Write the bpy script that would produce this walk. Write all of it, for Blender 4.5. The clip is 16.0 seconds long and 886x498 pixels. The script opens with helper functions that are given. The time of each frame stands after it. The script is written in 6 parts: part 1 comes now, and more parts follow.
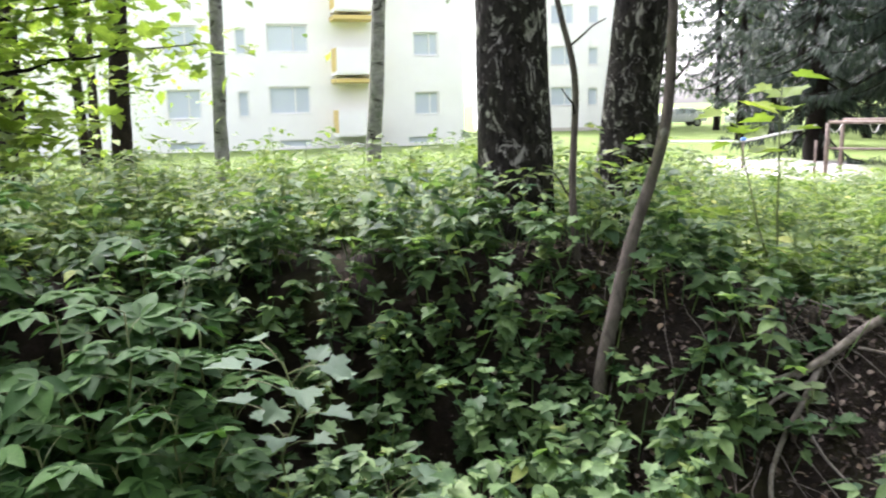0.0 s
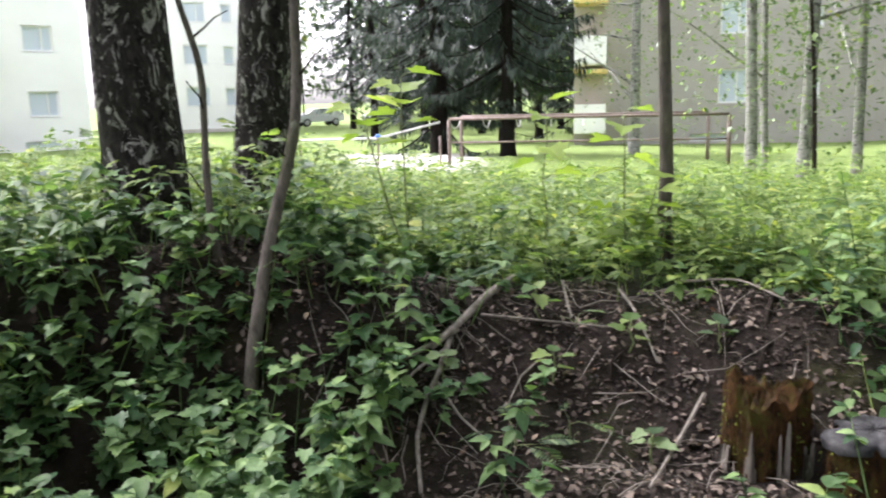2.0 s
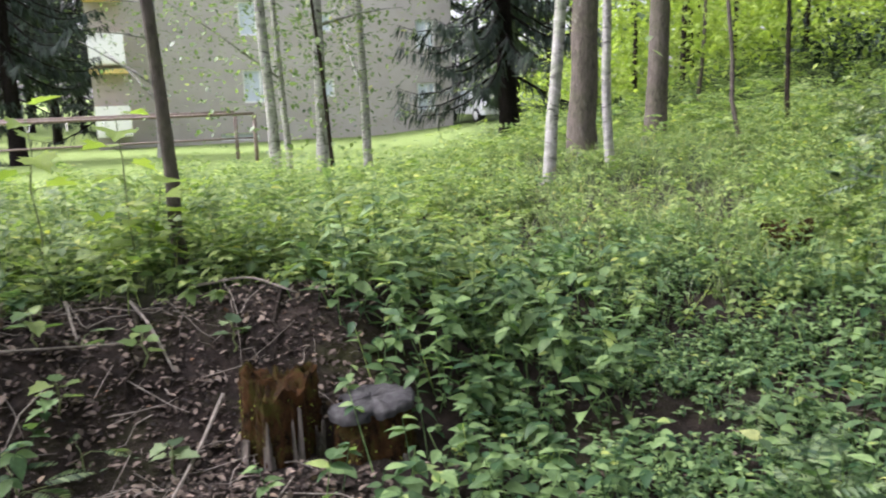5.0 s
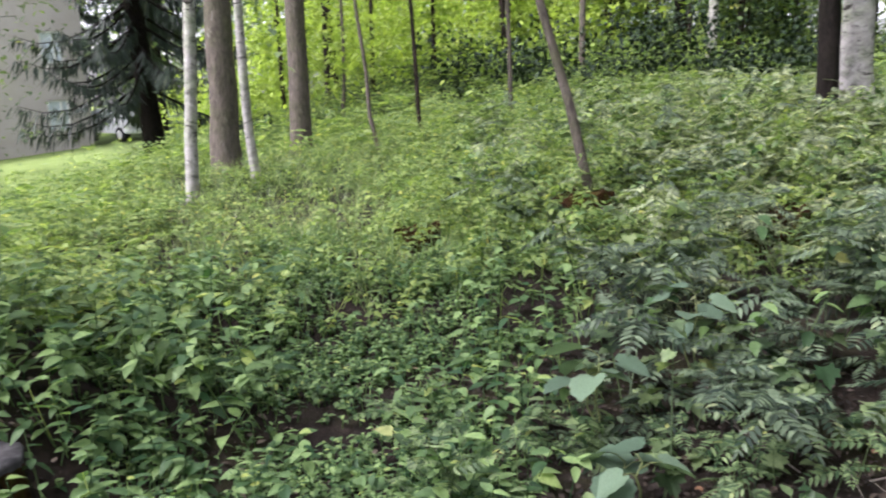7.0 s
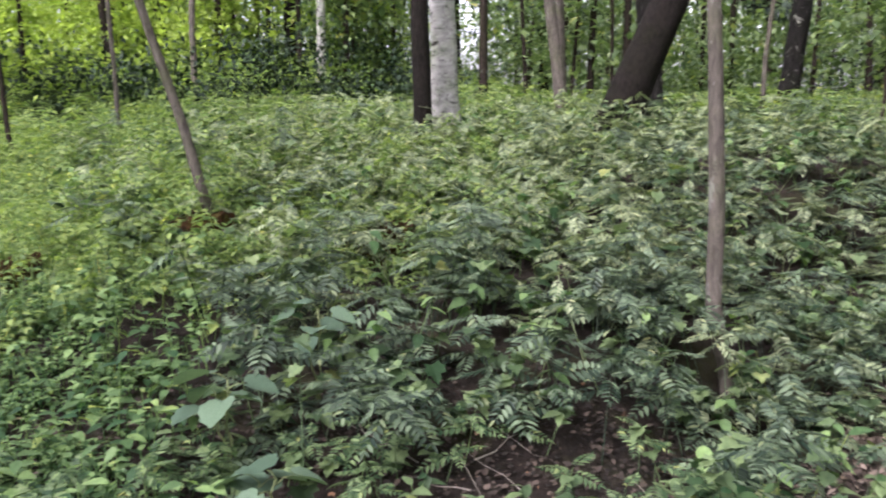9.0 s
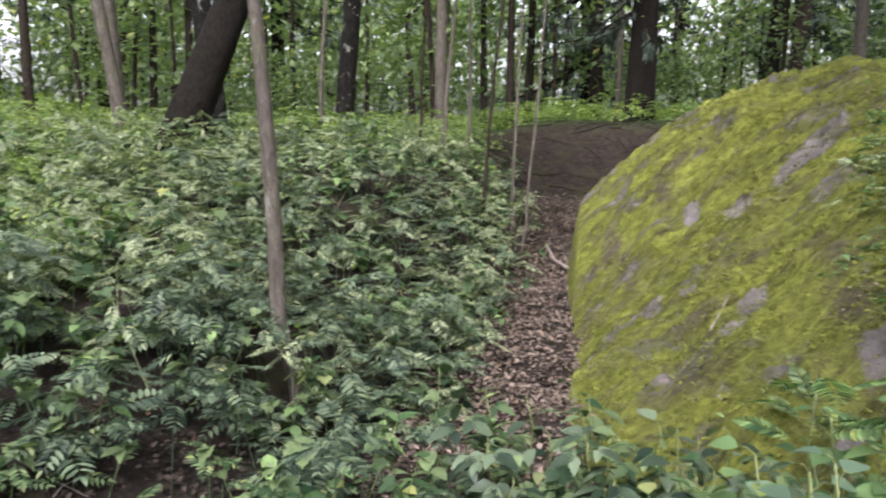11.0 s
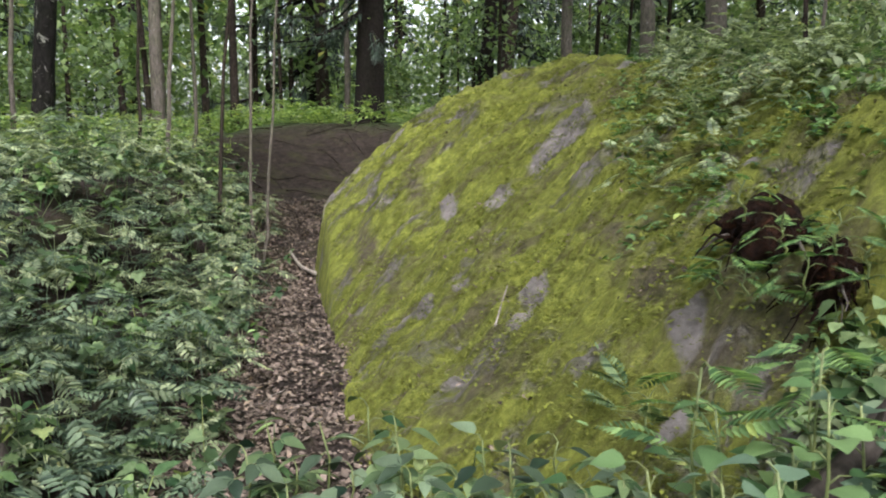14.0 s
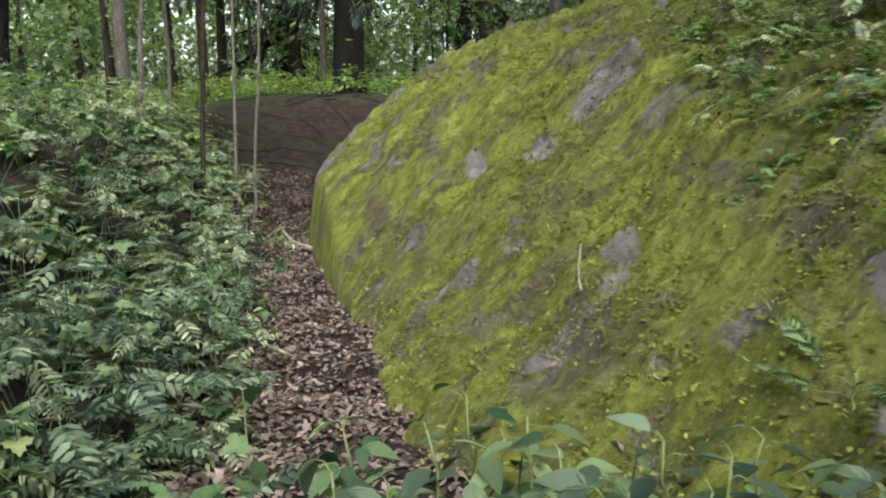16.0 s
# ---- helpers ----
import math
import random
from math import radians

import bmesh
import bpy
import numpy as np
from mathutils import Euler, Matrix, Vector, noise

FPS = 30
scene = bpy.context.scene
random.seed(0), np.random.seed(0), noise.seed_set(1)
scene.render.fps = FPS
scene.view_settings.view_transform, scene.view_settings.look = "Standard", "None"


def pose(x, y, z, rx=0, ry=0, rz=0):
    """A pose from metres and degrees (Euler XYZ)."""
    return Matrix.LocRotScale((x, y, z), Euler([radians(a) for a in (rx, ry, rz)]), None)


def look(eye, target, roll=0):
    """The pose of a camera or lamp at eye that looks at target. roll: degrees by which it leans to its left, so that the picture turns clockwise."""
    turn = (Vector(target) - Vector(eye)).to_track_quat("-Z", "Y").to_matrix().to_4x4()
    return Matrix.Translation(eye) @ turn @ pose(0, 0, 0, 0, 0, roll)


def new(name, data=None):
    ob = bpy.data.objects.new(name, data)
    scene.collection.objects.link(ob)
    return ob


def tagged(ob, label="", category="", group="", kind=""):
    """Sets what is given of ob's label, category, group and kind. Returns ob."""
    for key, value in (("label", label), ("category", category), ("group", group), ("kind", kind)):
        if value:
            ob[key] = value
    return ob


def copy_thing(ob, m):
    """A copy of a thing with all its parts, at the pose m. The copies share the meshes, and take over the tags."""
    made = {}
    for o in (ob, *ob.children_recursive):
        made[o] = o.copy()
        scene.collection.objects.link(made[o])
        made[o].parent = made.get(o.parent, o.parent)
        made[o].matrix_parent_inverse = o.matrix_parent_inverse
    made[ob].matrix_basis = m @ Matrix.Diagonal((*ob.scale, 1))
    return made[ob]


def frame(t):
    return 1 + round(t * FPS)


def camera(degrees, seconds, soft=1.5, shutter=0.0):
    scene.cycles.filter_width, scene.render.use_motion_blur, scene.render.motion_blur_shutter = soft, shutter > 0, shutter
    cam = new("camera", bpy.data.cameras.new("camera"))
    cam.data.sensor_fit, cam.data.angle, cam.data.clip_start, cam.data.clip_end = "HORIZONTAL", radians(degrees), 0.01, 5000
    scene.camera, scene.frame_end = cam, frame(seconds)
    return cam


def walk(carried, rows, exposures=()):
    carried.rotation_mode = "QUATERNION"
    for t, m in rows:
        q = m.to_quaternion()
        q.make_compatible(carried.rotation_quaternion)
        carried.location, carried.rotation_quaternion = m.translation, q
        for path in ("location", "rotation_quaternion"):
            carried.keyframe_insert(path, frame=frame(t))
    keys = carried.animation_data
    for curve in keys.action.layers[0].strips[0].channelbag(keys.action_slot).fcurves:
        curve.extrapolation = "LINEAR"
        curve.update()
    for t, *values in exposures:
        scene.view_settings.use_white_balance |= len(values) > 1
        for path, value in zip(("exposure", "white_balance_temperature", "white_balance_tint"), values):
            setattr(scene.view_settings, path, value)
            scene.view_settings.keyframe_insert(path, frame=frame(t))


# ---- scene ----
cam = camera(57.6, 16.0, 2.0, 0.3)
METRES, EYE, TILT, LEAN, TURN = 3.4, 1.5, -10.0, 1.0, 0.0
ROWS = [
    (0.0, 0.0, 0.0, 0.0, 0.0, 0.0, -0.0),
    (0.5, -0.0008, -0.0009, -0.0011, -5.97, -0.04, 1.06),
    (1.0, -0.0013, 0.0001, -0.0039, -12.44, -0.19, 2.19),
    (1.5, 0.0049, 0.0007, -0.0068, -18.19, -0.46, 3.37),
    (2.0, 0.0139, 0.0008, -0.0092, -24.37, -0.92, 4.54),
    (2.5, 0.0225, 0.0002, -0.0115, -29.83, -1.38, 5.52),
    (3.0, 0.0297, -0.0012, -0.0121, -35.51, -2.07, 6.37),
    (5.5, 0.0712, -0.051, -0.0134, -61.4, -5.63, 10.63),
    (6.0, 0.0854, -0.0704, -0.0199, -67.03, -6.4, 11.69),
    (6.5, 0.088, -0.0767, -0.0232, -73.02, -7.23, 11.99),
    (7.0, 0.0853, -0.0732, -0.0218, -80.16, -8.34, 11.83),
    (7.5, 0.0805, -0.0679, -0.0202, -86.74, -9.3, 11.44),
    (8.0, 0.0771, -0.0656, -0.0191, -93.79, -10.31, 11.05),
    (8.5, 0.0753, -0.069, -0.0192, -100.14, -11.24, 10.76),
    (9.0, 0.0743, -0.0767, -0.0206, -107.04, -12.16, 10.42),
    (9.5, 0.0696, -0.0844, -0.0209, -114.02, -13.13, 9.95),
    (10.0, 0.0581, -0.0934, -0.0207, -121.73, -14.26, 9.4),
    (12.5, 0.0972, -0.1286, -0.0613, -151.62, -15.33, 5.14),
    (13.0, 0.126, -0.147, -0.0674, -153.6, -15.61, 5.17),
    (13.5, 0.1572, -0.1715, -0.076, -154.74, -16.16, 5.3),
    (14.0, 0.2084, -0.1971, -0.0887, -155.98, -16.87, 5.21),
    (14.5, 0.255, -0.2244, -0.1015, -156.73, -17.81, 5.14),
    (15.0, 0.3095, -0.2597, -0.1308, -157.14, -17.93, 5.12),
    (15.5, 0.3648, -0.2999, -0.1529, -157.7, -18.29, 5.3),
    (16.0, 0.4239, -0.3414, -0.1853, -158.67, -18.33, 5.71),
]
walk(cam, [(t, pose(0, 0, EYE, TILT, LEAN, TURN) @ pose(METRES * x, METRES * y, METRES * z, 90 + pitch, roll, yaw)) for t, x, y, z, yaw, pitch, roll in ROWS],
     [(0.0, 2.55, 6150, 20), (2.0, 2.45, 6150, 20), (4.0, 2.3, 6080, 22), (10.0, 2.22, 6080, 25), (12.5, 2.08, 6150, 16), (16.0, 2.0, 6120, 14)])

# ---- light ----
sky_world = bpy.data.worlds.new("sky")
scene.world = sky_world
sky_world.use_nodes = True
wn, wl = sky_world.node_tree.nodes, sky_world.node_tree.links
sky = wn.new("ShaderNodeTexSky")
sky.sky_type, sky.sun_disc = "NISHITA", False
sky.sun_elevation, sky.sun_rotation = radians(52), radians(-30)
sky.air_density, sky.dust_density = 1.0, 4.0
pale = wn.new("ShaderNodeHueSaturation")
pale.inputs["Saturation"].default_value = 0.22
wl.new(sky.outputs[0], pale.inputs["Color"])
wl.new(pale.outputs[0], wn["Background"].inputs["Color"])
wn["Background"].inputs["Strength"].default_value = 0.15
sun = new("sun", bpy.data.lights.new("sun", "SUN"))
sun.data.energy, sun.data.angle, sun.data.color = 1.4, radians(20), (1.0, 0.96, 0.9)
sun.matrix_world = look((-14, 24, 36), (0, 0, 0))

# ---- materials ----


def material(name):
    m = bpy.data.materials.new(name)
    m.use_nodes = True
    return m, m.node_tree.nodes, m.node_tree.links, m.node_tree.nodes["Principled BSDF"]


def noise_ramp(nt, ln, scale, stops, detail=6, rough=0.6, stretch=(1, 1, 1), coords="Object", distortion=0.0):
    """A colour from noise: stops are (position, rgb)."""
    tc, mp = nt.new("ShaderNodeTexCoord"), nt.new("ShaderNodeMapping")
    mp.inputs["Scale"].default_value = stretch
    tex, ramp = nt.new("ShaderNodeTexNoise"), nt.new("ShaderNodeValToRGB")
    tex.inputs["Scale"].default_value, tex.inputs["Detail"].default_value = scale, detail
    tex.inputs["Roughness"].default_value, tex.inputs["Distortion"].default_value = rough, distortion
    ln.new(tc.outputs[coords], mp.inputs[0])
    ln.new(mp.outputs[0], tex.inputs["Vector"])
    ln.new(tex.outputs["Fac"], ramp.inputs[0])
    e = ramp.color_ramp.elements
    while len(e) < len(stops):
        e.new(0.5)
    for k, (p, c) in zip(e, stops):
        k.position, k.color = p, (*c, 1)
    return tex, ramp


def mix(nt, ln, fac, a, b, how="MIX"):
    m = nt.new("ShaderNodeMixRGB")
    m.blend_type = how
    for s, v in zip(m.inputs, (fac, a, b)):
        if isinstance(v, (int, float)):
            s.default_value = v
        elif isinstance(v, tuple):
            s.default_value = (*v, 1)
        else:
            ln.new(v, s)
    return m.outputs[0]


def bumped(nt, ln, shader, height_out, strength, distance):
    b = nt.new("ShaderNodeBump")
    b.inputs["Strength"].default_value, b.inputs["Distance"].default_value = strength, distance
    ln.new(height_out, b.inputs["Height"])
    ln.new(b.outputs[0], shader.inputs["Normal"])


def leaf_material(name, dark, light, glow=0.4, rough=0.42, odd_tone=1.9, gloss=0.38):
    m, nt, ln, sh = material(name)
    geo, ramp = nt.new("ShaderNodeNewGeometry"), nt.new("ShaderNodeValToRGB")
    ramp.color_ramp.elements[0].color, ramp.color_ramp.elements[1].color = (*dark, 1), (*light, 1)
    half = ramp.color_ramp.elements.new(0.5)
    half.color = (*[0.62 * a + 0.38 * b for a, b in zip(dark, light)], 1)
    odd = ramp.color_ramp.elements.new(0.97)
    odd.color = (*light, 1)
    ramp.color_ramp.elements[3].color = (light[0] * odd_tone, light[1] * (0.65 + 0.37 * odd_tone), light[2] * 0.9, 1)
    each, shift, wrap = nt.new("ShaderNodeObjectInfo"), nt.new("ShaderNodeMath"), nt.new("ShaderNodeMath")
    shift.operation, wrap.operation = "ADD", "FRACT"
    ln.new(geo.outputs["Random Per Island"], shift.inputs[0])
    ln.new(each.outputs["Random"], shift.inputs[1])
    ln.new(shift.outputs[0], wrap.inputs[0])
    ln.new(wrap.outputs[0], ramp.inputs[0])
    _, vein = noise_ramp(nt, ln, 38, [(0.3, (0.72, 0.75, 0.72)), (0.7, (1.15, 1.12, 1.1))], 3)
    col = mix(nt, ln, 1.0, ramp.outputs[0], vein.outputs[0], "MULTIPLY")
    ln.new(col, sh.inputs["Base Color"])
    sh.inputs["Roughness"].default_value, sh.inputs["Specular IOR Level"].default_value = rough, gloss
    tr, both = nt.new("ShaderNodeBsdfTranslucent"), nt.new("ShaderNodeMixShader")
    warm = mix(nt, ln, 1.0, col, (1.3, 1.42, 0.75), "MULTIPLY")
    ln.new(warm, tr.inputs["Color"])
    both.inputs[0].default_value = glow
    ln.new(sh.outputs[0], both.inputs[1])
    ln.new(tr.outputs[0], both.inputs[2])
    ln.new(both.outputs[0], nt["Material Output"].inputs["Surface"])
    return m


def plain(name, a, b, scale=8, rough=0.7, bump=0.0, metal=0.0, stretch=(1, 1, 1), coords="Object"):
    """Two tones of one colour in coarse noise, with a finer grain on top."""
    m, nt, ln, sh = material(name)
    tex, ramp = noise_ramp(nt, ln, scale, [(0.3, a), (0.7, b)], 8, 0.65, stretch, coords)
    ln.new(ramp.outputs[0], sh.inputs["Base Color"])
    sh.inputs["Roughness"].default_value, sh.inputs["Metallic"].default_value = rough, metal
    sh.inputs["Specular IOR Level"].default_value = 0.12 if rough >= 0.8 else 0.5
    if bump:
        bumped(nt, ln, sh, tex.outputs["Fac"], 0.8, bump)
    return m


def bark_material(name, ground_tone, ridge_tone, patch_tone, patch=0.6, stretch=(1, 1, 0.25), scale=22, relief=0.02):
    """Furrowed bark with pale patches. patch: the threshold past which patches show."""
    m, nt, ln, sh = material(name)
    tex, ramp = noise_ramp(nt, ln, scale, [(0.35, ground_tone), (0.65, ridge_tone)], 8, 0.7, stretch, distortion=0.6)
    _, spots = noise_ramp(nt, ln, scale * 0.55, [(patch - 0.04, (0, 0, 0)), (patch + 0.05, (1, 1, 1))], 6, 0.7,
                          (stretch[0], stretch[1], stretch[2] * 1.3), distortion=1.2)
    _, moss = noise_ramp(nt, ln, 3, [(0.45, (0.9, 0.9, 0.9)), (0.75, (0.72, 0.85, 0.6))], 4)
    col = mix(nt, ln, spots.outputs[0], ramp.outputs[0], patch_tone)
    ln.new(mix(nt, ln, 1.0, col, moss.outputs[0], "MULTIPLY"), sh.inputs["Base Color"])
    sh.inputs["Roughness"].default_value, sh.inputs["Specular IOR Level"].default_value = 0.9, 0.1
    bumped(nt, ln, sh, tex.outputs["Fac"], 1.0, relief)
    return m


birch_bark = bark_material("old_birch_bark", (0.008, 0.007, 0.0065), (0.05, 0.044, 0.039), (0.42, 0.4, 0.37), 0.578, (1, 1, 0.5), 24, 0.04)
# birch bark again for the far pair, their shade painted into the tones
far_birch_bark = bark_material("shaded_birch_bark", (0.005, 0.0045, 0.004), (0.024, 0.021, 0.019), (0.42, 0.4, 0.37), 0.64, (1, 1, 0.5), 16, 0.04)
white_bark = bark_material("white_birch_bark", (0.17, 0.165, 0.155), (0.40, 0.385, 0.365), (0.035, 0.03, 0.028), 0.58, (0.7, 0.7, 1.0), 11, 0.008)
grey_bark = bark_material("smooth_grey_bark", (0.055, 0.047, 0.04), (0.140, 0.120, 0.102), (0.2, 0.19, 0.17), 0.64, (1, 1, 0.3), 26, 0.01)
# brown and spruce bark: canopy shade is put into the base tones
brown_bark = bark_material("flaky_brown_bark", (0.010, 0.0075, 0.006), (0.045, 0.034, 0.027), (0.08, 0.07, 0.06), 0.66, (1, 1, 0.45), 26, 0.02)
dark_bark = bark_material("shaded_spruce_bark", (0.004, 0.0032, 0.0028), (0.019, 0.015, 0.0125), (0.04, 0.036, 0.032), 0.68, (1, 1, 0.5), 30, 0.02)
twig_bark = plain("dead_twig_bark", (0.09, 0.075, 0.06), (0.27, 0.24, 0.205), 30, 0.85, 0.003)
stem_green = plain("green_stems", (0.06, 0.09, 0.025), (0.14, 0.16, 0.05), 20, 0.6)

leaf_deep = leaf_material("dark_green_leaves", (0.034, 0.080, 0.030), (0.150, 0.235, 0.095), 0.32, 0.55, 1.5, 0.2)
# near rowan: dark end carries shade between leaves, bluish light end the sky's sheen
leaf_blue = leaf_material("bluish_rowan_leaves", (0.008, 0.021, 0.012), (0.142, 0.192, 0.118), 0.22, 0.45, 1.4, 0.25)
# far rowan and slope growth: sky light painted in as a paler leaf colour
leaf_skylit = leaf_material("skylit_rowan_leaves", (0.058, 0.082, 0.046), (0.325, 0.375, 0.225), 0.32, 0.5, 1.3, 0.25)
leaf_elder = leaf_material("elder_bush_leaves", (0.022, 0.062, 0.018), (0.078, 0.160, 0.046), 0.28, 0.6, 1.3, 0.12)
leaf_pale = leaf_material("maple_seedling_leaves", (0.060, 0.100, 0.066), (0.135, 0.200, 0.130), 0.25, 0.6, 1.3, 0.2)
leaf_fresh = leaf_material("fresh_green_leaves", (0.066, 0.122, 0.036), (0.270, 0.348, 0.112), 0.43, 0.5, 1.5, 0.25)
leaf_lush = leaf_material("lush_mid_green_leaves", (0.024, 0.066, 0.026), (0.215, 0.320, 0.125), 0.38, 0.5, 1.6, 0.22)
leaf_mid = leaf_material("mid_green_leaves", (0.018, 0.046, 0.018), (0.172, 0.235, 0.108), 0.30, 0.5, 1.6, 0.25)
# the shrub mass's shade is put into this leaf colour
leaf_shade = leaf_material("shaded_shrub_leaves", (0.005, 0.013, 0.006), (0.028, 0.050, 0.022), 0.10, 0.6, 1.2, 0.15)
leaf_yellow = leaf_material("yellowish_leaves", (0.16, 0.235, 0.045), (0.33, 0.42, 0.095), 0.48, 0.5, 1.1, 0.2)
leaf_grass = leaf_material("grass_blades", (0.09, 0.15, 0.05), (0.25, 0.29, 0.14), 0.4)
leaf_crown = leaf_material("tree_crown_leaves", (0.055, 0.095, 0.042), (0.205, 0.275, 0.115), 0.45)
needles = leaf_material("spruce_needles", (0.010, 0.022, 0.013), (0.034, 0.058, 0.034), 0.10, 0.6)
litter_mat = leaf_material("dry_leaf_litter", (0.025, 0.017, 0.014), (0.235, 0.185, 0.155), 0.1, 0.8, 1.2, 0.15)
moss_leaf = leaf_material("moss_tufts", (0.070, 0.075, 0.016), (0.200, 0.222, 0.045), 0.25, 0.9, 1.0, 0.1)
crumb_mat = leaf_material("dark_soil_crumbs", (0.012, 0.009, 0.007), (0.085, 0.062, 0.048), 0.03, 0.9)

# soil under the trees, lawn where the sheet's "lawn" value says so, and bright gravel by the drying rack
soil, nt, ln, sh = material("forest_soil_and_lawn")
tex, earth = noise_ramp(nt, ln, 9, [(0.3, (0.008, 0.006, 0.005)), (0.55, (0.034, 0.025, 0.020)), (0.75, (0.080, 0.060, 0.048))], 12, 0.75)
_, mossy = noise_ramp(nt, ln, 2.2, [(0.5, (0, 0, 0)), (0.7, (0.6, 0.6, 0.6))], 8, 0.7)
_, lawn_tone = noise_ramp(nt, ln, 1.2, [(0.3, (0.13, 0.19, 0.05)), (0.7, (0.21, 0.28, 0.09))], 10, 0.75)
lawn_at, green_at, gravel_at = (nt.new("ShaderNodeAttribute") for _ in range(3))
lawn_at.attribute_name, green_at.attribute_name, gravel_at.attribute_name = "lawn", "green", "gravel"
col = mix(nt, ln, mossy.outputs[0], earth.outputs[0], (0.055, 0.06, 0.018))
col = mix(nt, ln, green_at.outputs["Fac"], col, (0.035, 0.058, 0.016))
col = mix(nt, ln, lawn_at.outputs["Fac"], col, lawn_tone.outputs[0])
_, grit = noise_ramp(nt, ln, 40, [(0.3, (0.46, 0.44, 0.41)), (0.7, (0.62, 0.6, 0.57))], 4)
col = mix(nt, ln, gravel_at.outputs["Fac"], col, grit.outputs[0])
ln.new(col, sh.inputs["Base Color"])
sh.inputs["Roughness"].default_value, sh.inputs["Specular IOR Level"].default_value = 0.95, 0.15
bumped(nt, ln, sh, tex.outputs["Fac"], 1.0, 0.09)

# boulder: grey stone under streaked moss
stone, nt, ln, sh = material("mossy_granite")
tex, grey = noise_ramp(nt, ln, 7, [(0.3, (0.10, 0.088, 0.082)), (0.7, (0.30, 0.272, 0.262))], 10, 0.7)
_, moss_tone = noise_ramp(nt, ln, 5, [(0.3, (0.070, 0.072, 0.018)), (0.48, (0.165, 0.182, 0.034)), (0.7, (0.290, 0.325, 0.060))], 10, 0.75, (0.45, 1.5, 0.45))
_, cover = noise_ramp(nt, ln, 1.7, [(0.37, (0, 0, 0)), (0.45, (1, 1, 1))], 9, 0.66, (0.75, 1.3, 0.7), distortion=0.5)
_, dry = noise_ramp(nt, ln, 2.2, [(0.52, (0, 0, 0)), (0.66, (0.85, 0.85, 0.85))], 8, 0.65, (0.5, 1.6, 0.5))
tuft, tuft_ramp = noise_ramp(nt, ln, 20, [(0.34, (0.36, 0.36, 0.33)), (0.66, (1.35, 1.35, 1.28))], 10, 0.85, (0.6, 1.3, 0.6))
_, film_tone = noise_ramp(nt, ln, 14, [(0.3, (0.060, 0.050, 0.036)), (0.7, (0.145, 0.122, 0.090))], 8, 0.75, (0.5, 1.6, 0.5))
brown_at = nt.new("ShaderNodeAttribute")
brown_at.attribute_name = "brown"
worn, worn_edge = nt.new("ShaderNodeMath"), nt.new("ShaderNodeMath")
worn.operation, worn_edge.operation, worn_edge.use_clamp = "ADD", "MULTIPLY_ADD", True
streak, _ = noise_ramp(nt, ln, 6, [(0, (0, 0, 0)), (1, (1, 1, 1))], 9, 0.7, (0.4, 1.7, 0.4))
ln.new(brown_at.outputs["Fac"], worn.inputs[0])
ln.new(streak.outputs["Fac"], worn.inputs[1])
ln.new(worn.outputs[0], worn_edge.inputs[0])
worn_edge.inputs[1].default_value, worn_edge.inputs[2].default_value = 3.5, -3.1
moss_col = mix(nt, ln, dry.outputs[0], moss_tone.outputs[0], film_tone.outputs[0])
moss_col = mix(nt, ln, worn_edge.outputs[0], moss_col, film_tone.outputs[0])
moss_col = mix(nt, ln, 1.0, moss_col, tuft_ramp.outputs[0], "MULTIPLY")
bare_at, patchy = nt.new("ShaderNodeAttribute"), nt.new("ShaderNodeMath")
bare_at.attribute_name = "bare"
patchy.operation, patchy.use_clamp = "SUBTRACT", True
scab, _ = noise_ramp(nt, ln, 5.5, [(0, (0, 0, 0)), (1, (1, 1, 1))], 8, 0.7, (0.7, 1.3, 0.7))
torn, hard = nt.new("ShaderNodeMath"), nt.new("ShaderNodeMath")
torn.operation, hard.operation, hard.use_clamp = "ADD", "MULTIPLY_ADD", True
ln.new(scab.outputs["Fac"], torn.inputs[1])
ln.new(torn.outputs[0], hard.inputs[0])
hard.inputs[1].default_value, hard.inputs[2].default_value = 6.0, -6.6
ln.new(cover.outputs[0], patchy.inputs[0])
ln.new(bare_at.outputs["Fac"], torn.inputs[0])
ln.new(hard.outputs[0], patchy.inputs[1])
ln.new(mix(nt, ln, patchy.outputs[0], grey.outputs[0], moss_col), sh.inputs["Base Color"])
sh.inputs["Roughness"].default_value, sh.inputs["Specular IOR Level"].default_value = 0.95, 0.2
lift = nt.new("ShaderNodeMath")
lift.operation = "MULTIPLY_ADD"
lift.inputs[1].default_value = 0.5
ln.new(tuft.outputs["Fac"], lift.inputs[0])
ln.new(cover.outputs[0], lift.inputs[2])
bumped(nt, ln, sh, lift.outputs[0], 1.0, 0.09)

root_soil = bark_material("torn_root_soil", (0.002, 0.0012, 0.001), (0.026, 0.011, 0.006), (0.050, 0.020, 0.010), 0.60, (1, 1, 1), 26, 0.04)
rot_wood = bark_material("rotten_mossy_wood", (0.008, 0.005, 0.003), (0.085, 0.040, 0.014), (0.055, 0.048, 0.010), 0.56, (1, 1, 0.55), 20, 0.03)
cut_wood = plain("weathered_cut_wood", (0.016, 0.016, 0.017), (0.075, 0.072, 0.072), 18, 0.8, 0.01)
log_bark = plain("bare_grey_log", (0.006, 0.005, 0.004), (0.060, 0.050, 0.042), 14, 0.85, 0.02, stretch=(1, 1, 0.4))
sawn_wood = plain("pale_sawn_wood", (0.13, 0.095, 0.075), (0.24, 0.19, 0.155), 25, 0.8, 0.004)
plaster = plain("white_plaster", (0.86, 0.85, 0.83), (0.91, 0.90, 0.885), 0.6, 0.9, 0.0)
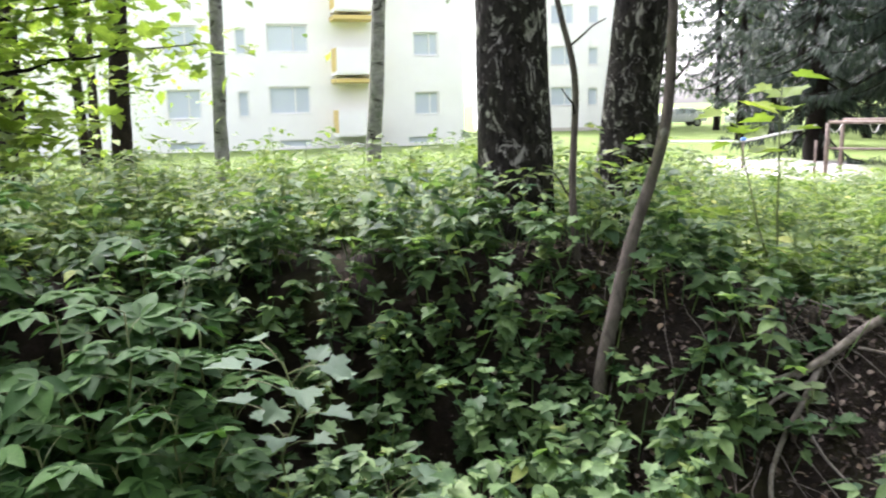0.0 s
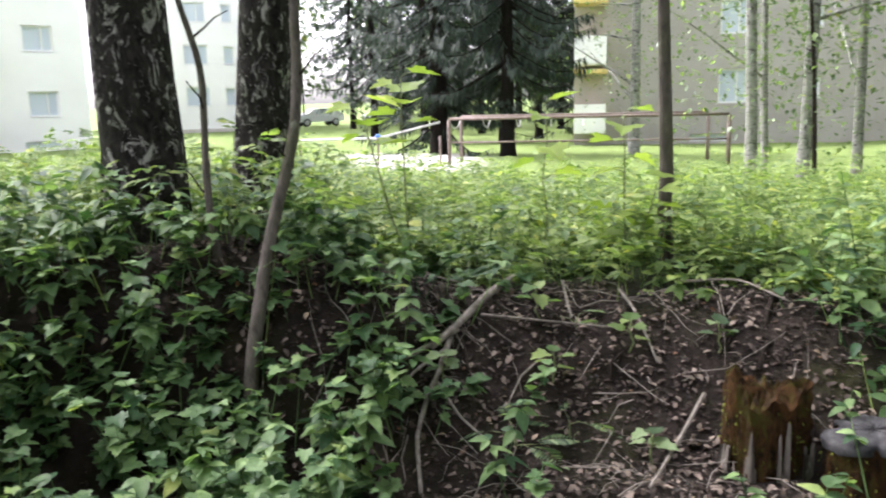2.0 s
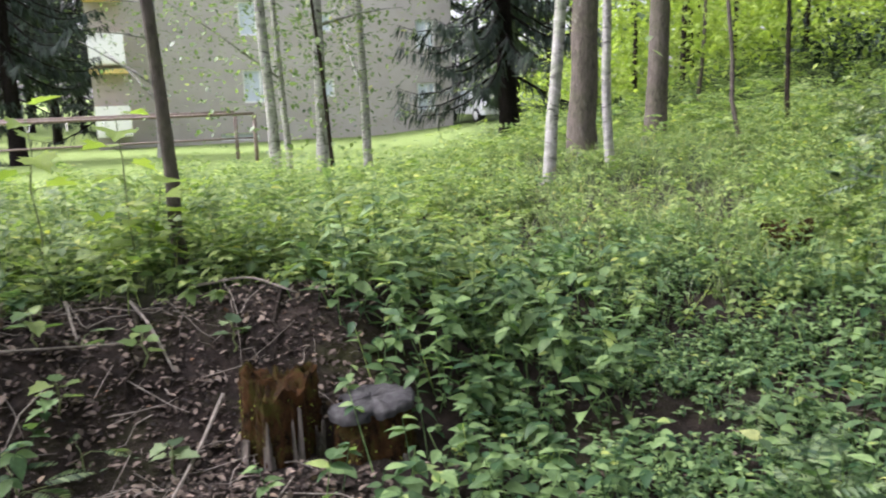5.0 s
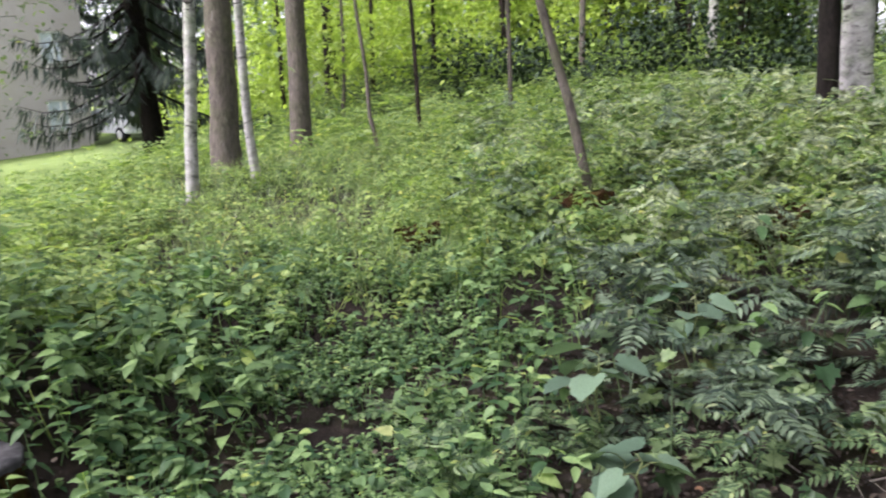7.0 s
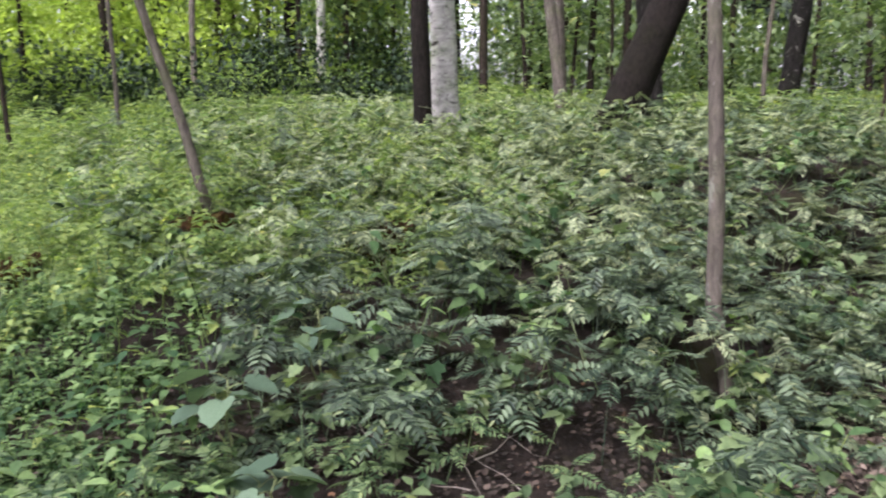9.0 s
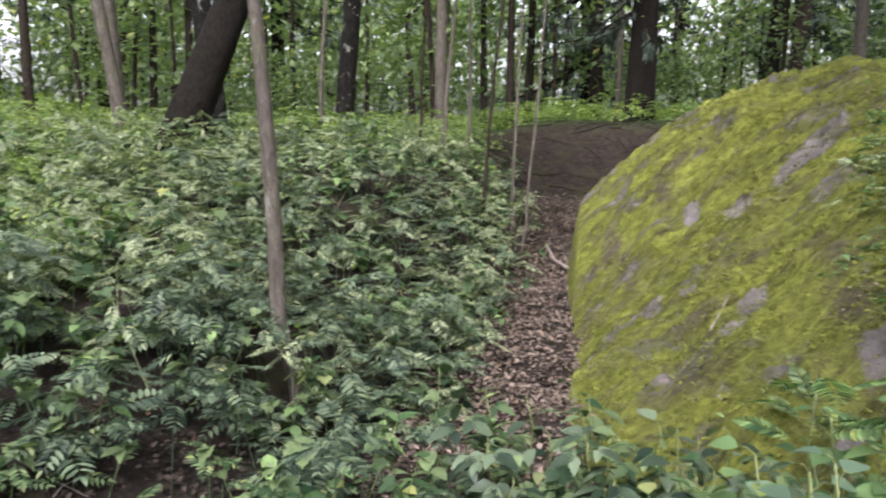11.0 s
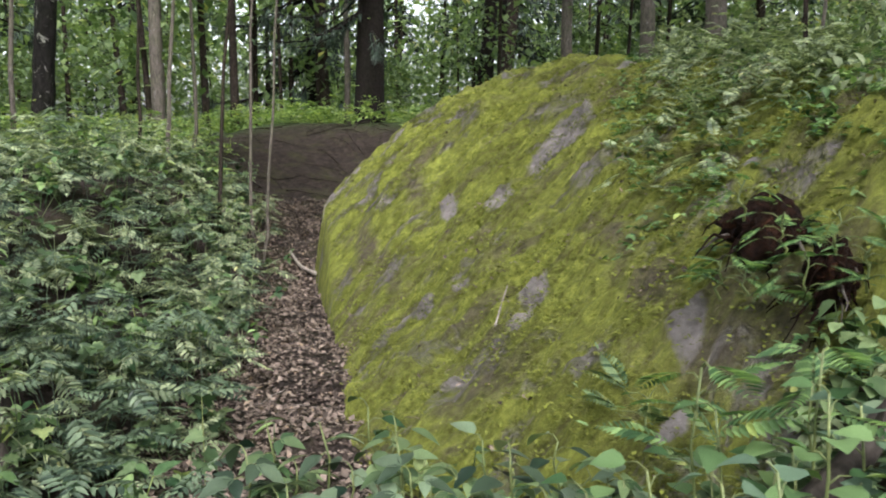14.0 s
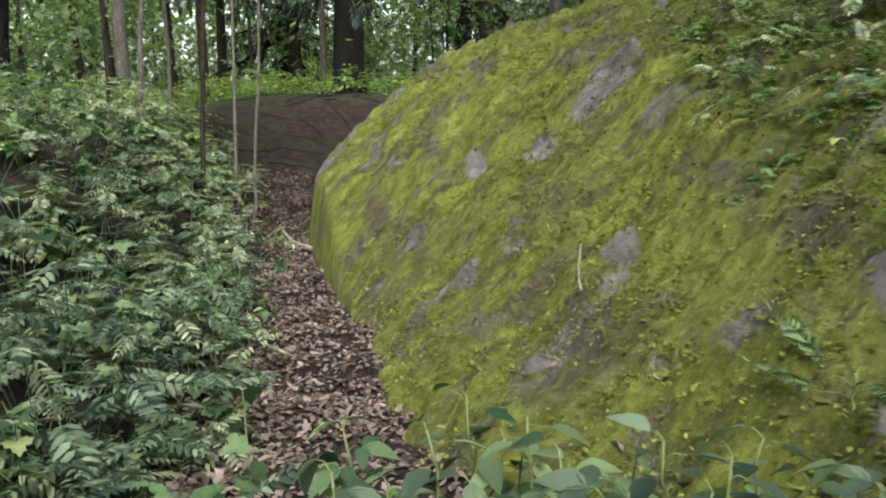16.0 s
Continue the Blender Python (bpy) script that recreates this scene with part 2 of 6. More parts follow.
plaster_grey = plain("grey_plaster", (0.36, 0.33, 0.30), (0.44, 0.41, 0.385), 0.8, 0.9)
plinth_mat = plain("pale_plinth", (0.5, 0.47, 0.43), (0.6, 0.56, 0.52), 1.5, 0.9)
yellow_paint = plain("yellow_balcony_panels", (0.62, 0.47, 0.16), (0.70, 0.55, 0.22), 1.2, 0.6)
white_paint = plain("white_window_paint", (0.74, 0.74, 0.73), (0.82, 0.82, 0.8), 3, 0.5)
roof_mat = plain("dark_roof_felt", (0.05, 0.05, 0.052), (0.10, 0.10, 0.10), 2, 0.9)
rust = plain("rusty_painted_steel", (0.08, 0.052, 0.042), (0.24, 0.185, 0.16), 18, 0.7, 0.002)
wire_mat = plain("pale_line_cord", (0.5, 0.5, 0.48), (0.62, 0.62, 0.6), 20, 0.6)
car_paint = plain("white_car_paint", (0.72, 0.73, 0.74), (0.78, 0.79, 0.8), 2, 0.25)
tyre_mat = plain("black_rubber", (0.02, 0.02, 0.02), (0.04, 0.04, 0.04), 20, 0.8)
blue_plastic = plain("blue_plastic", (0.05, 0.16, 0.5), (0.07, 0.2, 0.58), 10, 0.4)
pane_mat, nt, ln, sh = material("window_glass")
# pale blue base paints the bright sky glare into the glass
sh.inputs["Base Color"].default_value = (0.58, 0.64, 0.70, 1)
sh.inputs["Roughness"].default_value, sh.inputs["Specular IOR Level"].default_value = 0.06, 0.9

# ---- helpers for meshes ----
rng = np.random.default_rng(7)


def step(a, b, v):
    k = np.clip((np.asarray(v, float) - a) / (b - a), 0, 1)
    return k * k * (3 - 2 * k)


def mesh_tris(name, verts, tris, mat, smooth=False):
    """A mesh straight from arrays of points and triangles."""
    verts, tris = np.asarray(verts, np.float32), np.asarray(tris, np.int32)
    me = bpy.data.meshes.new(name)
    me.vertices.add(len(verts))
    me.vertices.foreach_set("co", verts.ravel())
    me.loops.add(len(tris) * 3)
    me.loops.foreach_set("vertex_index", tris.ravel())
    me.polygons.add(len(tris))
    me.polygons.foreach_set("loop_start", np.arange(0, len(tris) * 3, 3, dtype=np.int32))
    if smooth:
        me.polygons.foreach_set("use_smooth", np.ones(len(tris), bool))
    me.update(calc_edges=True)
    me.materials.append(mat)
    return me


def put(name, me, parent=None, label="", at=None):
    ob = new(name, me)
    if at is not None:
        ob.matrix_basis = at
    if parent is not None:
        ob.parent = parent
    if label:
        ob["label"] = label
    return ob


def part(name, bm, mat, parent=None, label="", smooth=False):
    me = bpy.data.meshes.new(name)
    bm.to_mesh(me)
    bm.free()
    if smooth:
        me.polygons.foreach_set("use_smooth", [True] * len(me.polygons))
    me.materials.append(mat)
    return put(name, me, parent, label)


def box(x0, y0, z0, x1, y1, z1, bevel=0.0):
    bm = bmesh.new()
    bmesh.ops.create_cube(bm, size=1.0)
    for v in bm.verts:
        v.co = Vector(((x0 + x1) / 2 + v.co.x * (x1 - x0), (y0 + y1) / 2 + v.co.y * (y1 - y0), (z0 + z1) / 2 + v.co.z * (z1 - z0)))
    if bevel:
        bmesh.ops.bevel(bm, geom=bm.edges[:], offset=bevel, segments=2, affect="EDGES")
    return bm


def tube(points, radii, sides=8, lumps=0.0, seed=0, cap=True):
    """Verts and triangles of a tapered tube along points."""
    pts, rad = np.asarray(points, float), np.asarray(radii, float)
    n = len(pts)
    d = np.gradient(pts, axis=0)
    d /= np.linalg.norm(d, axis=1)[:, None] + 1e-9
    ref = np.array([1.0, 0, 0]) if abs(d[0][0]) < 0.8 else np.array([0, 1.0, 0])
    u = np.cross(d, ref)
    u /= np.linalg.norm(u, axis=1)[:, None]
    w = np.cross(d, u)
    a = np.linspace(0, 2 * np.pi, sides, endpoint=False)
    rr = np.repeat(rad[:, None], sides, 1)
    if lumps:
        g = np.random.default_rng(seed)
        rr = rr * (1 + lumps * g.normal(size=(n, sides)))
    v = pts[:, None, :] + rr[:, :, None] * (np.cos(a)[None, :, None] * u[:, None, :] + np.sin(a)[None, :, None] * w[:, None, :])
    v = v.reshape(-1, 3)
    i, j = np.meshgrid(np.arange(n - 1), np.arange(sides), indexing="ij")
    p, q = (i * sides + j).ravel(), (i * sides + (j + 1) % sides).ravel()
    tris = np.concatenate([np.stack([p, p + sides, q], 1), np.stack([q, p + sides, q + sides], 1)])
    if cap:
        v = np.concatenate([v, pts[:1], pts[-1:]])
        k = np.arange(sides)
        low = np.stack([np.full(sides, n * sides), k, (k + 1) % sides], 1)
        top = np.stack([np.full(sides, n * sides + 1), (n - 1) * sides + (k + 1) % sides, (n - 1) * sides + k], 1)
        tris = np.concatenate([tris, low, top])
    return v, tris


def join(pieces):
    vs, ts, k = [], [], 0
    for v, t in pieces:
        vs.append(v)
        ts.append(np.asarray(t) + k)
        k += len(v)
    return np.concatenate(vs), np.concatenate(ts)


def bent(a, b, n=8, sag=0.0, wob=0.0, seed=0):
    """Points from a to b with a bow of sag metres and small wobbles."""
    g = np.random.default_rng(seed)
    a, b = np.array(a, float), np.array(b, float)
    t = np.linspace(0, 1, n)
    p = a + (b - a) * t[:, None]
    p[:, 2] += sag * np.sin(np.pi * t)
    p[1:-1] += g.normal(scale=wob, size=(n - 2, 3))
    return p


# ---- leaf shapes: x along the leaf, y across, z up; length 1 ----
def fan(outline, z=None):
    v = np.array([(0.12, 0, 0.0)] + [(x, y, 0) for x, y in outline], float)
    v[:, 2] = 0.25 * np.abs(v[:, 1]) - 0.18 * v[:, 0] ** 2
    n = len(outline)
    return v, np.array([(0, i, i + 1) for i in range(1, n)] + [(0, n, 1)])


def mirrored(half):
    return half + [(x, -y) for x, y in reversed(half[1:-1])]


def ovate(width):
    s = [0, 0.12, 0.35, 0.6, 0.82, 1.0]
    w = [0, 0.6, 1.0, 0.8, 0.42, 0]
    mid = [(x, 0, -0.22 * x * x) for x in s]
    side = [(x, y * width / 2, -0.22 * x * x + 0.28 * y * width / 2) for x, y in zip(s[1:-1], w[1:-1])]
    v = np.array(mid + side + [(x, -y, z) for x, y, z in side])
    t = []
    for o in (6, 10):
        strip = [(0, o, 1)]
        for k in range(3):
            strip += [(k + 1, o + k, o + k + 1), (k + 1, o + k + 1, k + 2)]
        strip += [(4, o + 3, 5)]
        t += strip if o == 6 else [(a, c, b) for a, b, c in strip]
    return v, np.array(t)


LEAF_OVATE = ovate(0.58)
LEAF_BROAD = ovate(0.85)
LEAF_ROUND = fan(mirrored([(0.08, 0), (-0.06, 0.16), (0.02, 0.36), (0.14, 0.40), (0.24, 0.50), (0.40, 0.46), (0.50, 0.48), (0.62, 0.36), (0.76, 0.33), (0.84, 0.17), (0.96, 0)]))
LEAF_NARROW = ovate(0.34)
LEAF_MAPLE = fan(mirrored([(0, 0), (-0.04, 0.2), (-0.12, 0.44), (0.1, 0.4), (0.2, 0.62), (0.36, 0.5), (0.52, 0.52), (0.5, 0.26), (0.72, 0.24), (0.8, 0.1), (1.0, 0)]))
LEAF_LOBED = fan(mirrored([(0, 0), (-0.05, 0.3), (0.22, 0.52), (0.42, 0.34), (0.7, 0.34), (0.78, 0.16), (1.0, 0)]))


def pinnate(pairs, length, taper=0.5, droop=0.25, width=0.3):
    """A compound leaf: pairs of leaflets along a rachis, one at its tip."""
    rows = []
    for k in range(pairs):
        x = 0.16 + 0.72 * k / (pairs - 1)
        s = length * (1 - taper * abs(2 * k / (pairs - 1) - 0.8) ** 1.5)
        for side in (1, -1):
            rows.append((x, side * radians(62), s))
    rows.append((0.9, 0, length * 0.7))
    vs, ts = [], []
    for i, (x, a, s) in enumerate(rows):
        base = np.array([x, 0, -droop * x * x])
        f, w, up = np.array([np.cos(a), np.sin(a), -0.15]), np.array([-np.sin(a), np.cos(a), 0]), np.array([0, 0, s])
        k = 6 * i
        vs += [base, base + s * (0.3 * f + width / 2 * w) + 0.05 * up, base + s * (0.68 * f + width * 0.38 * w) + 0.01 * up, base + s * f - 0.12 * up,
               base + s * (0.68 * f - width * 0.38 * w) + 0.01 * up, base + s * (0.3 * f - width / 2 * w) + 0.05 * up]
        ts += [(k, k + 1, k + 2), (k, k + 2, k + 3), (k, k + 3, k + 4), (k, k + 4, k + 5)]
    n = len(vs)
    vs += [(0, 0.008, 0), (0, -0.008, 0), (0.95, 0, -droop * 0.9)]
    ts += [(n, n + 1, n + 2)]
    return np.array(vs), np.array(ts)


LEAF_ROWAN = pinnate(6, 0.36, 0.35, 0.20, 0.36)
LEAF_GOUT = pinnate(3, 0.42, 0.3, 0.3, 0.55)
LEAF_FERN = pinnate(13, 0.26, 0.75, 0.45, 0.30)
LEAF_BLADE = (np.array([(0, 0.012, 0), (0, -0.012, 0), (0.5, 0.010, 0.06), (0.5, -0.010, 0.06), (1, 0, -0.12)]), np.array([(0, 1, 2), (1, 3, 2), (2, 3, 4)]))
LEAF_CARD = (np.array([(0, 0, 0), (0.45, 0.32, 0.06), (1, 0, -0.1), (0.5, -0.3, 0.05)]), np.array([(0, 1, 2), (0, 2, 3)]))


def palmate(count, width, spread=70):
    vs, ts = [], []
    base_v, base_t = ovate(width)
    for i in range(count):
        a = radians(spread) * (2 * i / (count - 1) - 1)
        s = 1 - 0.28 * abs(2 * i / (count - 1) - 1)
        r = np.array([[np.cos(a), -np.sin(a), 0], [np.sin(a), np.cos(a), 0], [0, 0, 1]])
        ts.append(base_t + len(vs) * len(base_v))
        vs.append((base_v * s) @ r.T)
    return np.concatenate(vs), np.concatenate(ts)


LEAF_PALM = palmate(5, 0.56, 100)
LEAF_TRIPLE = palmate(3, 0.55, 70)


def leaves(shape, pos, azim, pitch, size, roll=None, widen=None):
    """Copies of a leaf shape: verts and triangles. Angles in radians; pitch up is plus."""
    v, t = shape
    n = len(pos)
    roll = rng.normal(scale=0.17, size=n) if roll is None else roll
    f = np.stack([np.cos(azim) * np.cos(pitch), np.sin(azim) * np.cos(pitch), np.sin(pitch)], 1)
    s = np.stack([-np.sin(azim), np.cos(azim), np.zeros(n)], 1)
    u = np.cross(f, s)
    s, u = s * np.cos(roll)[:, None] + u * np.sin(roll)[:, None], u * np.cos(roll)[:, None] - s * np.sin(roll)[:, None]
    size = np.broadcast_to(size, (n,))
    w = size if widen is None else size * widen
    out = pos[:, None, :] + (v[None, :, 0, None] * f[:, None, :] + v[None, :, 2, None] * u[:, None, :]) * size[:, None, None] + v[None, :, 1, None] * s[:, None, :] * w[:, None, None]
    tri = t[None] + (np.arange(n) * len(v))[:, None, None]
    return out.reshape(-1, 3), tri.reshape(-1, 3)

# ---- ground ----


def in_band(v, a, b, soft):
    return step(a - soft, a + soft, v) * (1 - step(b - soft, b + soft, v))


def roughness(x, y, scale, seed):
    """Cheap smooth noise from sums of waves."""
    g = np.random.default_rng(seed)
    out = np.zeros_like(np.asarray(x, float))
    for _ in range(7):
        a, k, p = g.uniform(0, np.pi * 2), g.uniform(0.6, 1.8) / scale, g.uniform(0, 7)
        out = out + np.sin(2 * np.pi * k * (np.cos(a) * x + np.sin(a) * y) + p)
    return out / 4


def polar(x, y):
    r, az = np.hypot(x, y), np.degrees(np.arctan2(x, y))
    return r, np.where(az < -120, az + 360, az)


GULLY = np.array((0.33, -0.47))
ALONG, ACROSS = np.array((0.559, -0.829)), np.array((-0.829, -0.559))


def gully_frame(x, y):
    """Metres across the gully (towards the boulder) and along it."""
    dx, dy = x - GULLY[0], y - GULLY[1]
    return dx * ACROSS[0] + dy * ACROSS[1], dx * ALONG[0] + dy * ALONG[1]


def height(x, y):
    """The lie of the land: a bank to the north, a path out to the east, a mound, and a gully that runs south past the boulder."""
    x, y = np.asarray(x, float), np.asarray(y, float)
    r, az = polar(x, y)
    p, q = gully_frame(x, y)
    foot = 2.9 + 0.15 * roughness(x, y, 2.5, 3)
    crest = 0.80 - 0.27 * step(8, 32, az)
    north = crest * step(foot, foot + 0.9, r) - 0.28 * step(4.6, 9, r) - 0.40 * step(8.5, 16, r) - 0.45 * step(16, 40, r)
    rise = step(64, 82, az)
    east = 0.32 * step(2.8, 6, r) + 0.33 * step(6, 12.5, r) + (0.45 * step(12.5, 17, r) + 1.9 * step(16, 27, r)) * rise - 0.5 * step(10, 20, r) * (1 - rise)
    mound = 0.92 * np.clip((r - 3.2) / 6.3, 0, 1) + 0.2 * step(9.6, 15, r) + 1.3 * step(14, 24, r) * (1 - step(100, 120, az))
    gully = -0.12 * step(0.1, 1.5, q) - 0.16 * step(2, 5, q) - 0.06 * step(6, 9, q) + 0.55 * step(9.8, 13.2, q) + 1.3 * step(12.6, 17.0, q) - 0.05 * step(17, 21, q)
    west = 0.22 * step(1.6, 2.7, r) + 0.45 * step(2.5, 4.0, r) + 0.55 * step(4, 5.8, r) + 0.6 * step(5.8, 9, r) + 0.5 * step(9, 14, r)
    near = 12 * (1 - step(3.2, 5.5, r))
    a = step(50, 66, az)
    deep = step(4.5, 11.0, r)
    b, c, d, e = step(78, 95, az), step(116 - near + 20 * deep, 141 - near + 3 * deep, az), step(161, 173, az), step(215, 245, az)
    h = north * (1 - a) + east * (a - b) + mound * (b - c) + gully * (c - d) + west * (d - e) + north * e
    fine = 0.035 * roughness(x, y, 0.9, 11) + 0.06 * roughness(x, y, 3.1, 12)
    return h + fine * step(0.6, 3.0, r) * (1 - 0.6 * step(16, 26, r)) + 0.02 * roughness(x, y, 0.35, 13) * (1 - step(9, 16, r))


rings = np.concatenate([np.linspace(0, 14, 132), np.geomspace(14.3, 90, 60), np.geomspace(110, 2500, 9)])
spokes = 300
ang = np.linspace(0, 2 * np.pi, spokes, endpoint=False)
gx, gy = 0.8 + rings[1:, None] * np.cos(ang), -1.0 + rings[1:, None] * np.sin(ang)
gz = height(gx, gy)
gv = np.concatenate([[[0.8, -1.0, float(height(0.8, -1.0))]], np.stack([gx, gy, gz], 2).reshape(-1, 3)])
n_r = len(rings) - 1
ii, jj = np.meshgrid(np.arange(n_r - 1), np.arange(spokes), indexing="ij")
p, q = (1 + ii * spokes + jj).ravel(), (1 + ii * spokes + (jj + 1) % spokes).ravel()
k = np.arange(spokes)
gt = np.concatenate([np.stack([np.zeros(spokes, int), 1 + k, 1 + (k + 1) % spokes], 1), np.stack([p, p + spokes, q], 1), np.stack([q, p + spokes, q + spokes], 1)])
ground_me = mesh_tris("ground", gv, gt, soil, True)
gr, gaz = polar(gv[:, 0], gv[:, 1])
lawn = step(10.5, 13, gr + 1.2 * roughness(gv[:, 0], gv[:, 1], 3, 5)) * (1 - step(56, 64, gaz)) * step(-95, -70, gaz)
far_green = np.maximum(step(3.9, 4.6, gr) * (1 - step(46, 54, gaz)), np.maximum(step(7, 10, gr) * step(60, 66, gaz) * (1 - step(100, 112, gaz)), step(12.6, 14.5, gr)))
far_green *= 1 - step(135, 140, gaz) * (1 - step(152, 160, gaz)) * (1 - step(16.5, 18.0, gr))
gravel = step(17.5, 18.2, gr) * (1 - step(26.0, 28.0, gr)) * step(17.5, 18.5, gaz) * (1 - step(26.5, 28.5, gaz))
for key, values in (("lawn", lawn), ("green", far_green * 0.9), ("gravel", gravel)):
    ground_me.attributes.new(key, "FLOAT", "POINT").data.foreach_set("value", values.astype(np.float32))
tagged(put("ground", ground_me), "dark forest soil with leaf litter running into mown lawn", "ground", kind="structure")

# ---- boulder ----
def rock_top(p, q):
    """The boulder's surface over the gully's frame: steep beside the gully, rounding off towards its crown."""
    run = np.clip(p / 3.0, -0.2, 1)
    face = -0.30 + 2.2 * (1 - np.sign(1 - run) * np.abs(1 - run) ** 1.4) + np.minimum(p, 0) * 5
    back = 0.72 * step(6.2, 9.3, q) * (1 - 0.6 * step(0.8, 2.8, p))
    front = -1.6 * (1 - step(1.6, 4.0, q + 0.3 * p))
    end = -2.2 * step(10.4, 12.4, q) - 0.16 * in_band(q, 3.2, 5.4, 0.7) * step(0.2, 0.7, p)
    far_side = -1.2 * step(2.6, 4.4, p)
    lumps = 0.05 * roughness(p, q, 1.3, 41) + 0.045 * roughness(p, q, 0.5, 42) + 0.036 * roughness(p * 0.5, q, 0.22, 43) + 0.024 * roughness(p * 0.6, q, 0.11, 44) + 0.014 * roughness(p * 0.5, q, 0.06, 45)
    return face + back + front + end + far_side + lumps


def boulder():
    ps = np.concatenate([np.linspace(-0.3, 0.5, 30), np.linspace(0.52, 4.6, 170)])
    qs = np.linspace(1.2, 12.6, 440)
    pp, qq = np.meshgrid(ps, qs, indexing="ij")
    zz = np.maximum(rock_top(pp, qq), -2.2)
    v = np.stack([pp, qq, zz], 2).reshape(-1, 3)
    w = len(qs)
    i, j = np.meshgrid(np.arange(len(ps) - 1), np.arange(w - 1), indexing="ij")
    k = (i * w + j).ravel()
    t = np.concatenate([np.stack([k, k + w, k + 1], 1), np.stack([k + 1, k + w, k + w + 1], 1)])
    border = np.concatenate([np.arange(w), np.arange(1, len(ps)) * w + w - 1, (len(ps) - 1) * w + np.arange(w - 2, -1, -1), np.arange(len(ps) - 2, 0, -1) * w])
    low = v[border].copy()
    low[:, 2] = -2.5
    n = len(v)
    m = len(border)
    e = np.arange(m)
    f = (e + 1) % m
    skirt = np.concatenate([np.stack([border[e], n + e, border[f]], 1), np.stack([border[f], n + e, n + f], 1)])
    floor_mid = np.array([[2, 6, -2.5]])
    base = np.stack([np.full(m, n + m), n + f, n + e], 1)
    allv = np.concatenate([v, low, floor_mid])
    me = mesh_tris("boulder", allv, np.concatenate([t, skirt, base]), stone, True)
    # bare stone where the moss has slid off
    bare_amount = np.zeros(len(allv))
    for p, q, a, b in ((1.9, 6.65, 0.2, 0.4), (1.6, 6.3, 0.2, 0.35), (1.2, 6.15, 0.16, 0.3), (1.0, 4.55, 0.12, 0.25), (0.85, 4.25, 0.1, 0.16), (1.2, 3.15, 0.10, 0.12), (1.05, 2.95, 0.09, 0.08), (0.95, 6.9, 0.1, 0.3), (0.55, 5.5, 0.08, 0.2), (0.75, 5.3, 0.08, 0.15)):
        bare_amount += np.exp(-((allv[:, 0] - p) / a) ** 2 - ((allv[:, 1] - q) / b) ** 2)
    # a brown film of dead moss and needles
    brown_amount = np.zeros(len(allv))
    for p, q, a, b in ((0.78, 7.75, 0.16, 1.0), (0.32, 7.6, 0.14, 0.9), (0.62, 4.0, 0.12, 0.3), (0.75, 4.4, 0.12, 0.3), (0.45, 6.6, 0.1, 0.6), (0.1, 6.2, 0.15, 1.2), (1.2, 3.5, 0.12, 0.5), (1.35, 4.4, 0.15, 0.6), (1.0, 5.6, 0.1, 0.5), (2.3, 7.9, 0.3, 0.6), (0.1, 4.0, 0.1, 0.5), (1.4, 2.9, 0.3, 0.3)):
        brown_amount += 0.6 * np.exp(-((allv[:, 0] - p) / a) ** 2 - ((allv[:, 1] - q) / b) ** 2)
    me.attributes.new("brown", "FLOAT", "POINT").data.foreach_set("value", np.clip(brown_amount, 0, 0.7).astype(np.float32))
    bare_amount = np.clip(bare_amount, 0, 1)
    me.attributes.new("bare", "FLOAT", "POINT").data.foreach_set("value", bare_amount.astype(np.float32))
    return me


rock = tagged(put("boulder", boulder()), "large rounded granite boulder covered in yellow-green moss", "boulder")
rock.matrix_basis = Matrix(((ACROSS[0], ALONG[0], 0, GULLY[0]), (ACROSS[1], ALONG[1], 0, GULLY[1]), (0, 0, 1, 0), (0, 0, 0, 1)))

# ---- trees ----


def crown_cloud(centre, radii, count, size, shape=LEAF_CARD, clumps=14, hollow=0.55):
    """Leaves in uneven clumps through an ellipsoid."""
    d = rng.normal(size=(clumps, 3))
    d /= np.linalg.norm(d, axis=1)[:, None]
    mid = np.array(centre) + d * np.array(radii) * rng.uniform(hollow, 1.0, (clumps, 1))
    which = rng.integers(0, clumps, count)
    spread = np.array(radii) * rng.uniform(0.16, 0.42, clumps)[which][:, None]
    pos = mid[which] + rng.normal(size=(count, 3)) * spread
    return leaves(shape, pos, rng.uniform(0, 6.283, count), rng.normal(-0.25, 0.45, count), rng.uniform(0.7, 1.3, count) * size)


def trunk_line(x, y, lx, ly, top, curve=0.0, seed=0, n=14):
    g = np.random.default_rng(seed)
    z0 = float(height(x, y)) - 0.25
    t = np.concatenate([np.linspace(0, 0.12, 6), np.linspace(0.2, 1, n - 6)])
    p = np.stack([x + lx * top * t, y + ly * top * t, z0 + top * t], 1)
    wob = np.cumsum(g.normal(scale=curve, size=(n, 2)), 0)
    p[2:, :2] += (wob - wob[1])[2:]
    return p


